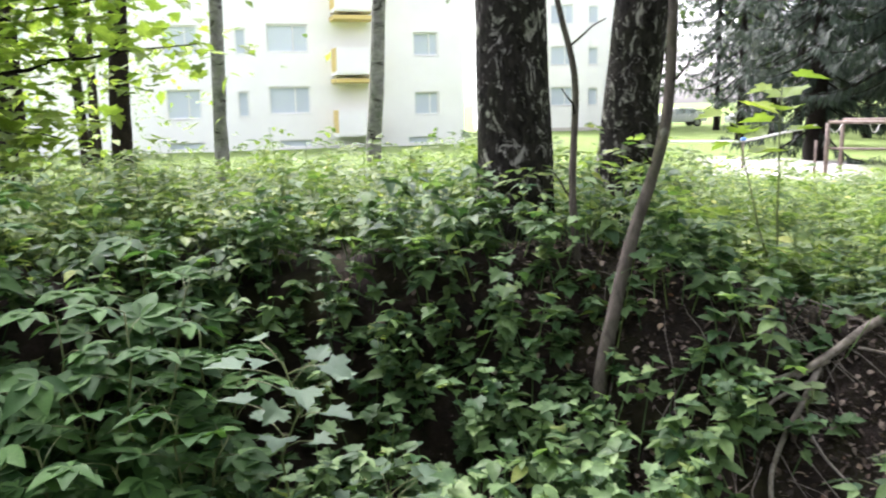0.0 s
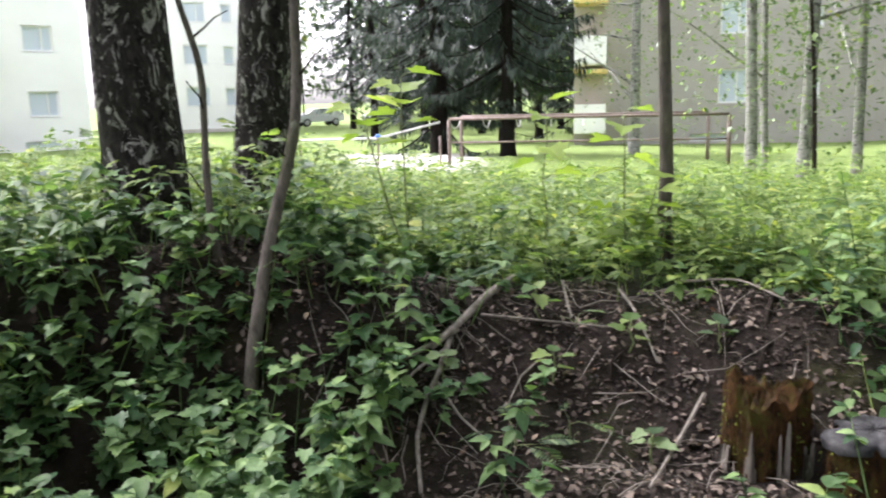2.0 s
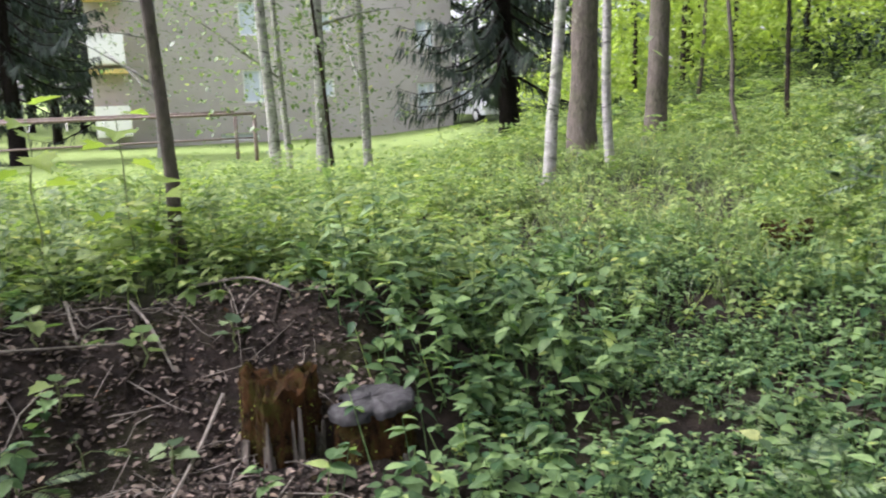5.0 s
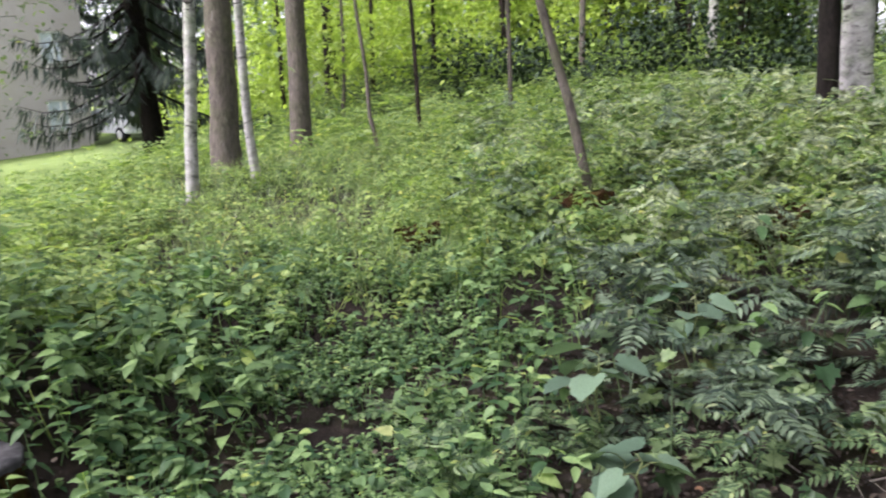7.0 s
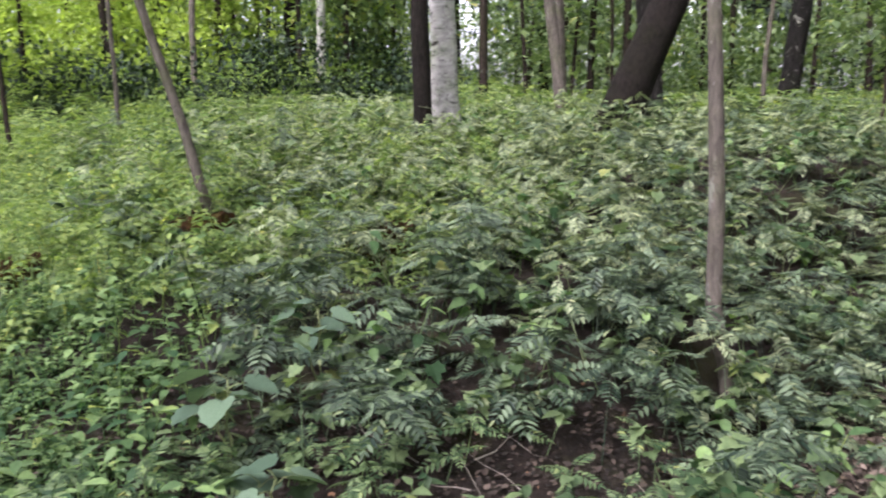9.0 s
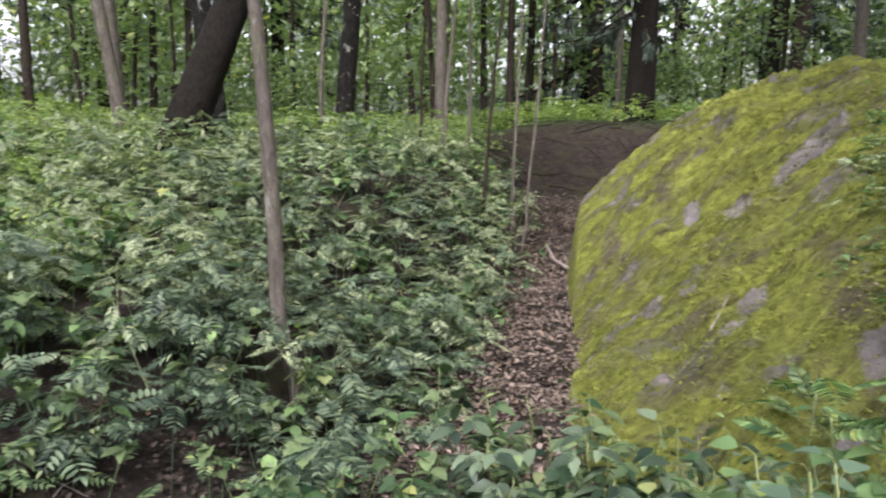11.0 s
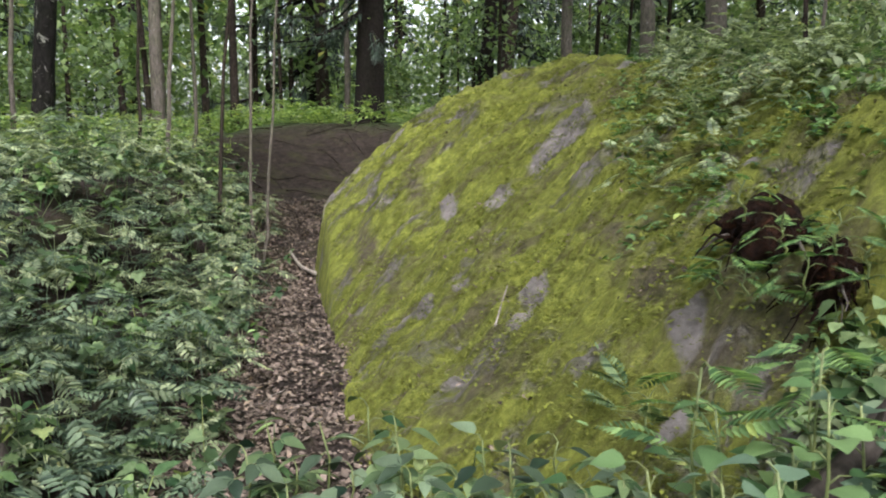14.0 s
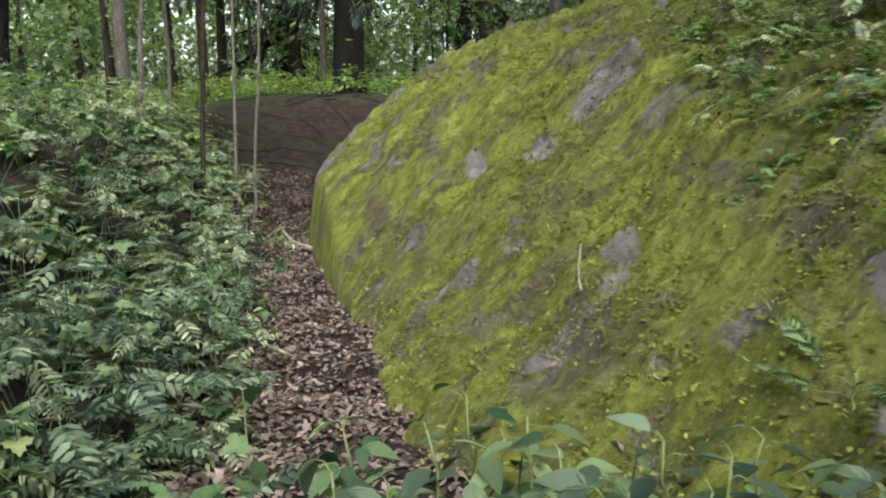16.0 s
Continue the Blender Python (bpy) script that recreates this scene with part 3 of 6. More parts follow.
def leaf_tree(name, x, y, dia, lx, ly, bark, label, top=13.0, crown=None, leaf=leaf_crown, count=1500, curve=0.012, flare=1.35, seed=1, group="", size=0.13, lumps=0.03, limbs=7):
    root = tagged(new(name), label, "tree", group)
    root.matrix_basis = pose(x, y, float(height(x, y)))
    off = np.array([x, y, float(height(x, y))])
    line = trunk_line(x, y, lx, ly, top, curve, seed)
    t = np.linspace(0, 1, len(line))
    zz = (line[:, 2] - line[0, 2])
    rad = dia / 2 * (1 - 0.75 * zz / top) * (1 + (flare - 1) * np.exp(-zz / (0.9 * dia + 0.05)))
    v, f = tube(line - off, np.maximum(rad, 0.006), 18 if dia > 0.2 else 9, lumps, seed)
    put("trunk", mesh_tris("trunk", v, f, bark, True), root)
    g = np.random.default_rng(seed + 50)
    lo = 0.45 if crown is None else crown
    ends = []
    for i in range(limbs):
        u = g.uniform(lo, 0.95)
        k = np.array([np.interp(u * top, zz, line[:, c]) for c in range(3)]) - off
        a, ln_ = g.uniform(0, 6.283), top * g.uniform(0.14, 0.28) * (1.2 - u)
        e = k + np.array([np.cos(a) * ln_, np.sin(a) * ln_, ln_ * g.uniform(0.1, 0.6)])
        ends.append(e)
        v, f = tube(bent(k, e, 5, 0.05, 0.02, seed + i), np.linspace(dia * 0.16 * (1.3 - u), 0.006, 5), 5)
        put("limb", mesh_tris("limb", v, f, bark, True), root)
    mid = np.array([np.interp((lo + 1) / 2 * top, zz, line[:, c]) for c in range(3)]) - off
    if count:
        v, f = crown_cloud(mid, (top * 0.2, top * 0.2, (1 - lo) * top * 0.55), count, size, clumps=max(6, count // 90))
        tagged(put("crown", mesh_tris("crown", v, f, leaf), root), kind="stuff")
    return root


def spruce(x, y, dia, top, low, spread, label, seed=1, rows=46, twigs=22, name="spruce_tree", lx=0.0, ly=0.0, group="", twig_len=1.0):
    """A spruce with long drooping boughs hung with twigs; low: the height where boughs begin."""
    g = np.random.default_rng(seed)
    root = tagged(new(name), label, "tree", group)
    z = float(height(x, y))
    root.matrix_basis = pose(x, y, z)
    t = np.linspace(0, 1, 12)
    line = np.stack([lx * top * t, ly * top * t, -0.25 + (top + 0.25) * t], 1)
    rad = dia / 2 * (1 - 0.93 * t) * (1 + 0.5 * np.exp(-t * top / (dia * 1.1)))
    line2 = np.concatenate([line[:1], line[:1] + [[lx * .3, ly * .3, .35]], line[:1] + [[lx * .7, ly * .7, .8]], line[1:]])
    rad2 = np.concatenate([[dia * 0.78], [dia * 0.6], [dia * 0.52], rad[1:]])
    v, f = tube(line2, rad2, 16, 0.03, seed)
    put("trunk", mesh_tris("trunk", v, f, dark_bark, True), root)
    wood, pos, az, pit, sz = [], [], [], [], []
    for zc in np.linspace(low, top * 0.97, rows):
        reach = spread * (1 - 0.9 * ((zc - low) / (top - low)) ** 1.5) * g.uniform(0.75, 1.15)
        for _ in range(4):
            a = g.uniform(0, 6.283)
            tt = np.linspace(0, 1, 6)
            drop = -0.16 * reach * np.sin(tt * np.pi * 0.9) * 1.2 - 0.42 * reach * tt ** 2 + 0.22 * reach * tt ** 4
            b = np.stack([lx * zc + np.cos(a) * reach * tt, ly * zc + np.sin(a) * reach * tt, zc + g.normal(scale=0.15) + drop], 1)
            wood.append(tube(b, np.linspace(0.012 + 0.012 * reach, 0.004, 6), 4, cap=False))
            m = twigs
            u = g.uniform(0.12, 1.0, m)
            pos.append(np.stack([np.interp(u, tt, b[:, k]) for k in range(3)], 1) + g.normal(scale=0.03, size=(m, 3)))
            az += list(a + g.choice([-1, 1], m) * g.uniform(0.3, 1.3, m))
            pit += list(g.uniform(-1.4, -0.55, m))
            sz += list(g.uniform(0.22, 0.62, m) * (0.55 + 0.14 * spread) * twig_len)
    v, f = join(wood)
    tagged(put("bough_mass", mesh_tris("bough_mass", v, f, dark_bark, True), root), kind="stuff")
    v, f = leaves((np.array([(0, 0, 0), (0.25, 0.05, 0), (1, 0, 0), (0.35, -0.05, 0.02)]), LEAF_CARD[1]), np.concatenate(pos), np.array(az), np.array(pit), np.array(sz), widen=1.25)
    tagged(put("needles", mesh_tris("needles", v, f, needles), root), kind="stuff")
    return root


OLD = "old birch with dark furrowed bark and pale patches"
SLIM = "slim white-barked birch growing on the grassy bank"
GREYS = "straight grey-barked forest tree in the undergrowth"
THIN = "thin young deciduous sapling with bare stem"
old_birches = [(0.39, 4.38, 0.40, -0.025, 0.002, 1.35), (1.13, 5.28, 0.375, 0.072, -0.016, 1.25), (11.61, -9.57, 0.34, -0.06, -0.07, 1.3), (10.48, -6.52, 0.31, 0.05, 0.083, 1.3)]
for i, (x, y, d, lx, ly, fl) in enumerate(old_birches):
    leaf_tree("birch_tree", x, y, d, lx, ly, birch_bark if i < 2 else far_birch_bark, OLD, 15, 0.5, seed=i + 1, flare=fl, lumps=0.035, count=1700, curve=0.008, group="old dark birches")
slim_birches = [(-2.66, 9.64, 0.182, 0.032, 0.009), (-0.91, 9.96, 0.195, 0.076, 0.006), (12.38, 11.75, 0.15, -0.034, 0.035), (10.77, 10.53, 0.22, -0.024, 0.024),
                (12.09, 10.58, 0.25, 0, 0), (13.44, 10.52, 0.2, -0.013, 0.016), (16.03, 20.53, 0.34, 0, 0), (9.42, -3.11, 0.34, 0.016, 0.05), (20.04, -3.18, 0.24, 0, -0.018),
                (7.84, 3.64, 0.135, 0.025, -0.05), (8.76, 3.31, 0.112, 0.002, -0.005)]
for i, (x, y, d, lx, ly) in enumerate(slim_birches):
    leaf_tree("birch_tree", x, y, d, lx, ly, white_bark, SLIM, 12, 0.13 if 2 <= i <= 6 else 0.4, seed=i + 20, count=2600 if 2 <= i <= 6 else 1100, flare=1.3, group="slim white birches")
greys = [(-3.52, 8.82, 0.225, 0.045, 0.018), (9.36, 3.93, 0.345, 0.012, -0.027), (11.57, 3.78, 0.31, 0.006, -0.016), (9.12, -2.71, 0.217, 0.001, 0.005), (12.9, -6.26, 0.22, 0.058, 0.124),
         (13.81, -6.63, 0.24, 0.023, 0.049), (12.03, -12.53, 0.25, 0, 0), (10.5, -25.0, 0.55, -0.078, -0.032), (10.5, -27.0, 0.52, -0.081, -0.031), (14.33, -14.93, 0.29, -0.017, -0.016),
         (13.45, -20.56, 0.4, 0.021, 0.014), (10.85, -17.47, 0.16, 0, 0), (18.26, -0.25, 0.147, 0, -0.034)]
for i, (x, y, d, lx, ly) in enumerate(greys):
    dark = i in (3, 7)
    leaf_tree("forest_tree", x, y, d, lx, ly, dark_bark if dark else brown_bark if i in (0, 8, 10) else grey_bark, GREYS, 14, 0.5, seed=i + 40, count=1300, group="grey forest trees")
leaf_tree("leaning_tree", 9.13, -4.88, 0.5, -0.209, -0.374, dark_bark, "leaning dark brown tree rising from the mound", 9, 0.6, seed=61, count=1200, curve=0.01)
leaf_tree("sapling", 6.53, -0.38, 0.088, -0.008, 0.269, grey_bark, "leaning slender sapling on the mound crest", 5.5, 0.62, seed=62, count=350, curve=0.02)
leaf_tree("sapling", 3.74, -2.95, 0.098, 0.036, 0.05, grey_bark, "smooth straight grey-brown sapling in rowan undergrowth", 6.5, 0.6, seed=63, count=500, curve=0.014, flare=1.1)
leaf_tree("sapling", 3.04, 3.52, 0.082, -0.019, 0.016, grey_bark, "thin sapling at the crest of the bank", 6, 0.62, seed=64, count=420, curve=0.014)
thin = [(11.52, 9.71, 0.09, -0.053, 0.061), (10.93, 2.43, 0.067, -0.022, 0.089), (17.51, 4.89, 0.097, 0, 0), (12.03, 2.05, 0.078, -0.009, 0.043), (13.21, 0.80, 0.087, -0.004, 0.047),
        (9.86, -7.75, 0.105, -0.025, -0.033), (8.19, -8.16, 0.066, -0.03, -0.031), (7.63, -8.01, 0.083, -0.06, -0.057), (8.04, -9.0, 0.076, -0.014, -0.013), (6.55, -7.65, 0.07, -0.052, -0.044),
        (6.57, -8.28, 0.06, -0.034, -0.027), (6.51, -8.33, 0.054, -0.075, -0.057), (0.8, -6.45, 0.045, 0.027, 0.002), (0.69, -6.46, 0.038, -0.02, 0)]
for i, (x, y, d, lx, ly) in enumerate(thin):
    leaf_tree("sapling", x, y, d * (0.72 if i > 4 else 1), lx, ly, grey_bark if i % 3 else brown_bark, THIN, 6.5, 0.55, seed=i + 80, count=420, curve=0.02, group="thin saplings", limbs=5)

for i, (x, y, d, top, low, sp, lx, ly) in enumerate([(12.77, 22.69, 0.45, 19, 2.7, 2.7, 0, 0), (11.2, 24.5, 0.6, 19, 1.3, 2.6, 0, 0), (16.83, 8.99, 0.46, 18, 1.7, 2.4, -0.02, 0.04), (9.55, -16.25, 0.62, 23, 2.5, 2.5, -0.02, -0.011)]):
    spruce(x, y, d, top, low, sp, "dark spruce with drooping boughs and bare lower trunk", seed=i + 3, lx=lx, ly=ly, group="near spruces", twigs=150 if i < 3 else 120, twig_len=0.85 if i < 3 else 0.5)
for i, (az, r) in enumerate([(22, 52), (25, 58), (27.5, 50), (30, 60), (33, 55), (35.5, 48), (38, 56), (18.5, 60), (41, 60), (57, 40), (62, 36), (125, 30), (146, 26), (88, 34), (100, 31), (108, 36), (172, 24), (20, 44), (23.5, 40), (31.5, 43), (34.5, 40), (29, 39), (40, 45), (43, 52), (37, 62), (26, 64), (97, 25), (93, 27), (135, 36), (152, 42), (159, 33), (166, 40), (178, 35), (187, 31), (114, 33)]):
    spruce(r * math.sin(radians(az)), r * math.cos(radians(az)), 0.4, 17 + i % 3 * 2, 1.5 + i % 4, 3.2, "distant dark spruce beyond the clearing", seed=i + 30, rows=34, twigs=64, group="far spruces")

# canopy trees added beside and behind the walk, mostly unseen, to shade it
for i, (x, y, d) in enumerate([(-3.5, -3.0, 0.3), (-1.6, -6.6, 0.28), (-4.5, -8.0, 0.3), (-6.0, 0.5, 0.35), (2.0, -12.5, 0.3), (-2.4, -11.5, 0.3), (3.4, -15.0, 0.28), (5.5, -17.5, 0.26)]):
    leaf_tree("forest_tree", x, y, d, 0.01, -0.01, grey_bark, GREYS, 15, 0.33, seed=i + 140, count=6500, size=0.21, group="grey forest trees")

# ---- houses ----


def window_part(parent, m, w, h, depth=0.12, frame_w=0.07, cross=True):
    """A window set in a wall: frame with panes, sill. m puts its sill's middle on the wall, y outward minus."""
    for nm, bm, mt in (("window", None, None),):
        fr = box(-w / 2, -0.02, 0, w / 2, depth, frame_w)
        for b in ((-w / 2, -0.02, h - frame_w, w / 2, depth, h), (-w / 2, -0.02, frame_w, -w / 2 + frame_w, depth, h - frame_w), (w / 2 - frame_w, -0.02, frame_w, w / 2, depth, h - frame_w)) + (((0.12 * w, -0.015, frame_w, 0.12 * w + 0.06, depth, h - frame_w),) if cross else ()):
            other = box(*b)
            me = bpy.data.meshes.new("t")
            other.to_mesh(me)
            other.free()
            fr.from_mesh(me)
            bpy.data.meshes.remove(me)
        ob = part("window", fr, white_paint, parent)
        ob.matrix_basis = m
        part("pane", box(-w / 2 + frame_w, 0.05, frame_w, w / 2 - frame_w, 0.06, h - frame_w), pane_mat, ob)
        part("sill", box(-w / 2 - 0.06, -0.1, -0.05, w / 2 + 0.06, -0.021, -0.004), white_paint, ob)
    return ob


def wall_with_holes(length, z0, z1, holes, thick, mat, parent, name="wall"):
    """A wall along x from 0, outer face at y 0, with rectangular holes (x, z, w, h)."""
    xs = sorted({0.0, length, *[round(v, 3) for x, z, w, h in holes for v in (x - w / 2, x + w / 2)]})
    zs = sorted({z0, z1, *[round(v, 3) for x, z, w, h in holes for v in (z, z + h)]})
    bm = bmesh.new()
    solid = {}
    for i in range(len(xs) - 1):
        for j in range(len(zs) - 1):
            cx, cz = (xs[i] + xs[i + 1]) / 2, (zs[j] + zs[j + 1]) / 2
            solid[i, j] = not any(abs(cx - x) < w / 2 and z < cz < z + h for x, z, w, h in holes)

    def quad(*pts):
        bm.faces.new([bm.verts.new(p) for p in pts])

    for (i, j), s in solid.items():
        if not s:
            continue
        a, b, c, d = xs[i], xs[i + 1], zs[j], zs[j + 1]
        quad((a, 0, c), (b, 0, c), (b, 0, d), (a, 0, d))
        quad((b, thick, c), (a, thick, c), (a, thick, d), (b, thick, d))
        if not solid.get((i - 1, j), False):
            quad((a, thick, c), (a, 0, c), (a, 0, d), (a, thick, d))
        if not solid.get((i + 1, j), False):
            quad((b, 0, c), (b, thick, c), (b, thick, d), (b, 0, d))
        if not solid.get((i, j - 1), False):
            quad((a, 0, c), (a, thick, c), (b, thick, c), (b, 0, c))
        if not solid.get((i, j + 1), False):
            quad((a, 0, d), (b, 0, d), (b, thick, d), (a, thick, d))
    return part(name, bm, mat, parent)


def balcony(parent, m, w, reach=1.3, h=1.05):
    slab = part("balcony", box(-w / 2, -reach, -0.16, w / 2, -0.003, 0), plaster, parent)
    slab.matrix_basis = m
    part("panel", box(-w / 2, -reach - 0.04, -0.1, w / 2, -reach - 0.003, h), plaster, slab)
    for sx in (-1, 1):
        part("side_panel", box(min(sx * w / 2, sx * (w / 2 - 0.05)), -reach, 0.004, max(sx * w / 2, sx * (w / 2 - 0.05)), -0.003, h), yellow_paint, slab)
    part("canopy", box(-w / 2 - 0.05, -reach - 0.06, h + 1.25, w / 2 + 0.05, -0.003, h + 1.42), yellow_paint, slab, "yellow balcony lintel")


def apartment_house(x, y, turn, length, deep, storeys, base, wall_mat, columns, label, balconies=(), basement=(), low=1.15, group=""):
    """A block of flats. columns: (x, width, height, sill above floor); its front runs along local x and faces minus y."""
    house = tagged(new("apartment_building"), label, "building", group)
    house.matrix_basis = pose(x, y, base, 0, 0, turn)
    top = low + storeys * 2.8 + 0.5
    holes = [(cx, low + s * 2.8 + sill, w, h) for s in range(storeys) for cx, w, h, sill in columns] + [(cx, low - 0.62, 1.5, 0.32) for cx in basement]
    wall_with_holes(length, low - 0.75, top, holes, 0.3, wall_mat, house)
    part("plinth", box(-0.03, -0.05, -3.0, length + 0.03, 0.28, low - 0.754), plinth_mat, house)
    part("side_wall", box(0.004, 0.304, -3, 0.3, deep, top), wall_mat, house)
    part("side_wall", box(length - 0.3, 0.304, -3, length - 0.004, deep, top), wall_mat, house)
    part("back_wall", box(0.304, deep - 0.3, -3, length - 0.304, deep, top), wall_mat, house)
    part("inner_wall", box(0.304, 1.5, -3, length - 0.304, 1.6, top), plinth_mat, house)
    part("roof", box(-0.4, -0.5, top + 0.004, length + 0.4, deep + 0.4, top + 0.3), roof_mat, house)
    for s in range(storeys):
        for cx, w, h, sill in columns:
            window_part(house, pose(cx, 0.1, low + s * 2.8 + sill), w - 0.01, h - 0.01, cross=w > 0.8)
        for cx, w in balconies:
            balcony(house, pose(cx, 0, low + s * 2.8 - 0.02), w)
    for cx in basement:
        window_part(house, pose(cx, 0.12, low - 0.62), 1.49, 0.31, frame_w=0.04, cross=False)
    return house


apartment_house(-21.0, 33.6, 17.5, 23.1, 11, 4, -0.75, plaster, [(9.9, 1.5, 1.3, 0.75), (12.5, 0.5, 1.15, 0.8), (14.6, 1.9, 1.25, 0.9), (21.2, 1.25, 1.1, 0.75), (3.0, 1.5, 1.3, 0.8)],
                "white plastered block of flats with yellow balconies", [(17.5, 1.8)], [9.9, 14.8, 21.0])
apartment_house(2.6, 58.0, 0.0, 9.5, 12, 5, -0.5, plaster, [(5.8, 1.6, 1.3, 0.8), (8.0, 0.7, 1.2, 0.8)],
                "pale block of flats further across the lawn", [(0.9, 1.6)])
apartment_house(20.0, 29.75, -36.0, 15.5, 12, 4, -1.6, plaster_grey, [(6.5, 1.15, 1.4, 0.95), (9.6, 0.6, 0.8, 1.1), (14.2, 0.9, 1.3, 0.3)],
                "grey rendered apartment building behind birches", [(0.7, 1.3)], [5.6], low=1.75)


# ---- drying rack, bollards, cars ----
def post(parent, x, y, z0, z1, r=0.035, name="post", mat=rust):
    v, f = tube(np.array([(x, y, z0), (x, y, (z0 + z1) / 2), (x, y, z1)]), [r] * 3, 8)
    return put(name, mesh_tris(name, v, f, mat, True), parent)


def drying_rack():
    """Steel goal frames joined by clothes lines."""
    rack = tagged(new("clothes_drying_rack"), "rusty steel clothes-drying frame with slack lines on the lawn", "drying rack")
    a, b, d = np.array((8.5, 18.0)), np.array((14.0, 14.4)), np.array((1.4, 2.2))
    for p in (a, b, a + d, b + d):
        post(rack, *p, float(height(*p)) - 0.2, 1.0, 0.05)
    for p, q in ((a, b), (a + d, b + d)):
        v, f = tube(bent((*p, 1.02), (*q, 1.02), 5), [0.036] * 5, 8)
        put("beam", mesh_tris("beam", v, f, rust, True), rack)
    v, f = tube(bent((*a, 0.45), (*b, 0.45), 5), [0.022] * 5, 6)
    put("rail", mesh_tris("rail", v, f, rust, True), rack)
    for k in range(5):
        p, q = a + (b - a) * k / 4 * 0.5, a + d + (b - a) * k / 4 * 0.5
        v, f = tube(bent((*p, 0.97), (*(p + (q - p) * 1.0), 0.97), 7, -0.22), [0.009] * 7, 5)
        put("clothes_line", mesh_tris("clothes_line", v, f, wire_mat, True), rack)


drying_rack()
rail = tagged(new("path_railing"), "low steel railing beside the pale gravel area", "railing")
for k, (x, y) in enumerate(((5.1, 19.2), (6.9, 18.7), (8.3, 18.1))):
    post(rail, x, y, float(height(x, y)) - 0.2, 0.62, 0.03)
    if k == 1:
        put("cap", mesh_tris("cap", *tube(np.array([(x, y, 0.62), (x, y, 0.66), (x, y, 0.7)]), [0.06, 0.07, 0.02], 10), blue_plastic, True), rail, "blue plastic cap")
v, f = tube(np.array([(5.1, 19.2, 0.6), (6.9, 18.7, 0.6), (8.3, 18.1, 0.95)]), [0.025] * 3, 6)
put("rail", mesh_tris("rail", v, f, wire_mat, True), rail)


def car():
    """A hatchback seen small: body with cabin, glass, lamps, wheels."""
    root = tagged(new("parked_car"), "white hatchback parked by the houses", "car", "parked cars")
    prof = [(-2.0, 0.35), (-2.05, 0.75), (-1.75, 0.95), (-1.1, 1.0), (-0.55, 1.42), (1.0, 1.45), (1.75, 1.0), (2.0, 0.9), (2.05, 0.4)]
    bm = bmesh.new()
    rows = [[bm.verts.new((x, sy * (0.85 if z < 1.1 else 0.68), z)) for x, z in prof] for sy in (-1, 1)]
    bm.faces.new(rows[0])
    bm.faces.new(rows[1][::-1])
    for k in range(len(prof)):
        j = (k + 1) % len(prof)
        bm.faces.new((rows[0][j], rows[0][k], rows[1][k], rows[1][j]))
    bmesh.ops.bevel(bm, geom=bm.edges[:], offset=0.05, segments=2, affect="EDGES")
    part("body", bm, car_paint, root, smooth=False)
    for sy in (-1, 1):
        w = part("side_window", box(-0.5, sy * 0.78 - 0.03, 1.02, 1.1, sy * 0.78 + 0.03, 1.36, 0.02), pane_mat, root)
        w.matrix_basis = pose(0, 0, 0)
        for wx in (-1.25, 1.25):
            wheel = put("wheel", mesh_tris("wheel", *tube(np.array([(wx, sy * 0.68, 0.32), (wx, sy * 0.78, 0.32), (wx, sy * 0.88, 0.32)]), [0.32] * 3, 18), tyre_mat, True), root)
            put("rim", mesh_tris("rim", *tube(np.array([(wx, sy * 0.885, 0.32), (wx, sy * 0.9, 0.32)]), [0.2, 0.17], 12), wire_mat, True), wheel)
        part("headlight", box(-2.07, sy * 0.6 - 0.15, 0.68, -1.98, sy * 0.6 + 0.15, 0.8, 0.02), pane_mat, root)
    return root


first_car = car()
spots = [(33.5, 19.8, 60), (19, 66, 5), (24, 63, 8)]
for k, (x, y, a) in enumerate(spots):
    m = pose(x, y, float(height(x, y)) + 0.02, 0, 0, a)
    if k == 0:
        first_car.matrix_basis = m
    else:
        copy_thing(first_car, m)

# ---- undergrowth ----


def scatter(n, x0, y0, x1, y1, keep):
    """Random places in a rectangle, kept with the chance keep(x, y, r, az)."""
    x, y = rng.uniform(x0, x1, n), rng.uniform(y0, y1, n)
    r, az = polar(x, y)
    ok = rng.uniform(size=n) < keep(x, y, r, az)
    p, q = gully_frame(x, y)
    ok &= (rock_top(p, q) < height(x, y) + 0.03) | (p < -0.05) | (p > 4.5) | (q < 1.3) | (q > 12.5)
    ok &= (np.hypot(x - 2.32, y - 2.05) > 0.15) & (np.hypot(x - 2.5, y - 1.79) > 0.19)
    ok &= np.hypot(x - 0.36, y - 4.05) > 0.3
    ok &= np.minimum.reduce([np.hypot(x - a * 1.45, y + a * 1.25) for a in np.linspace(0, 1.05, 12)]) > 0.6
    return x[ok], y[ok]


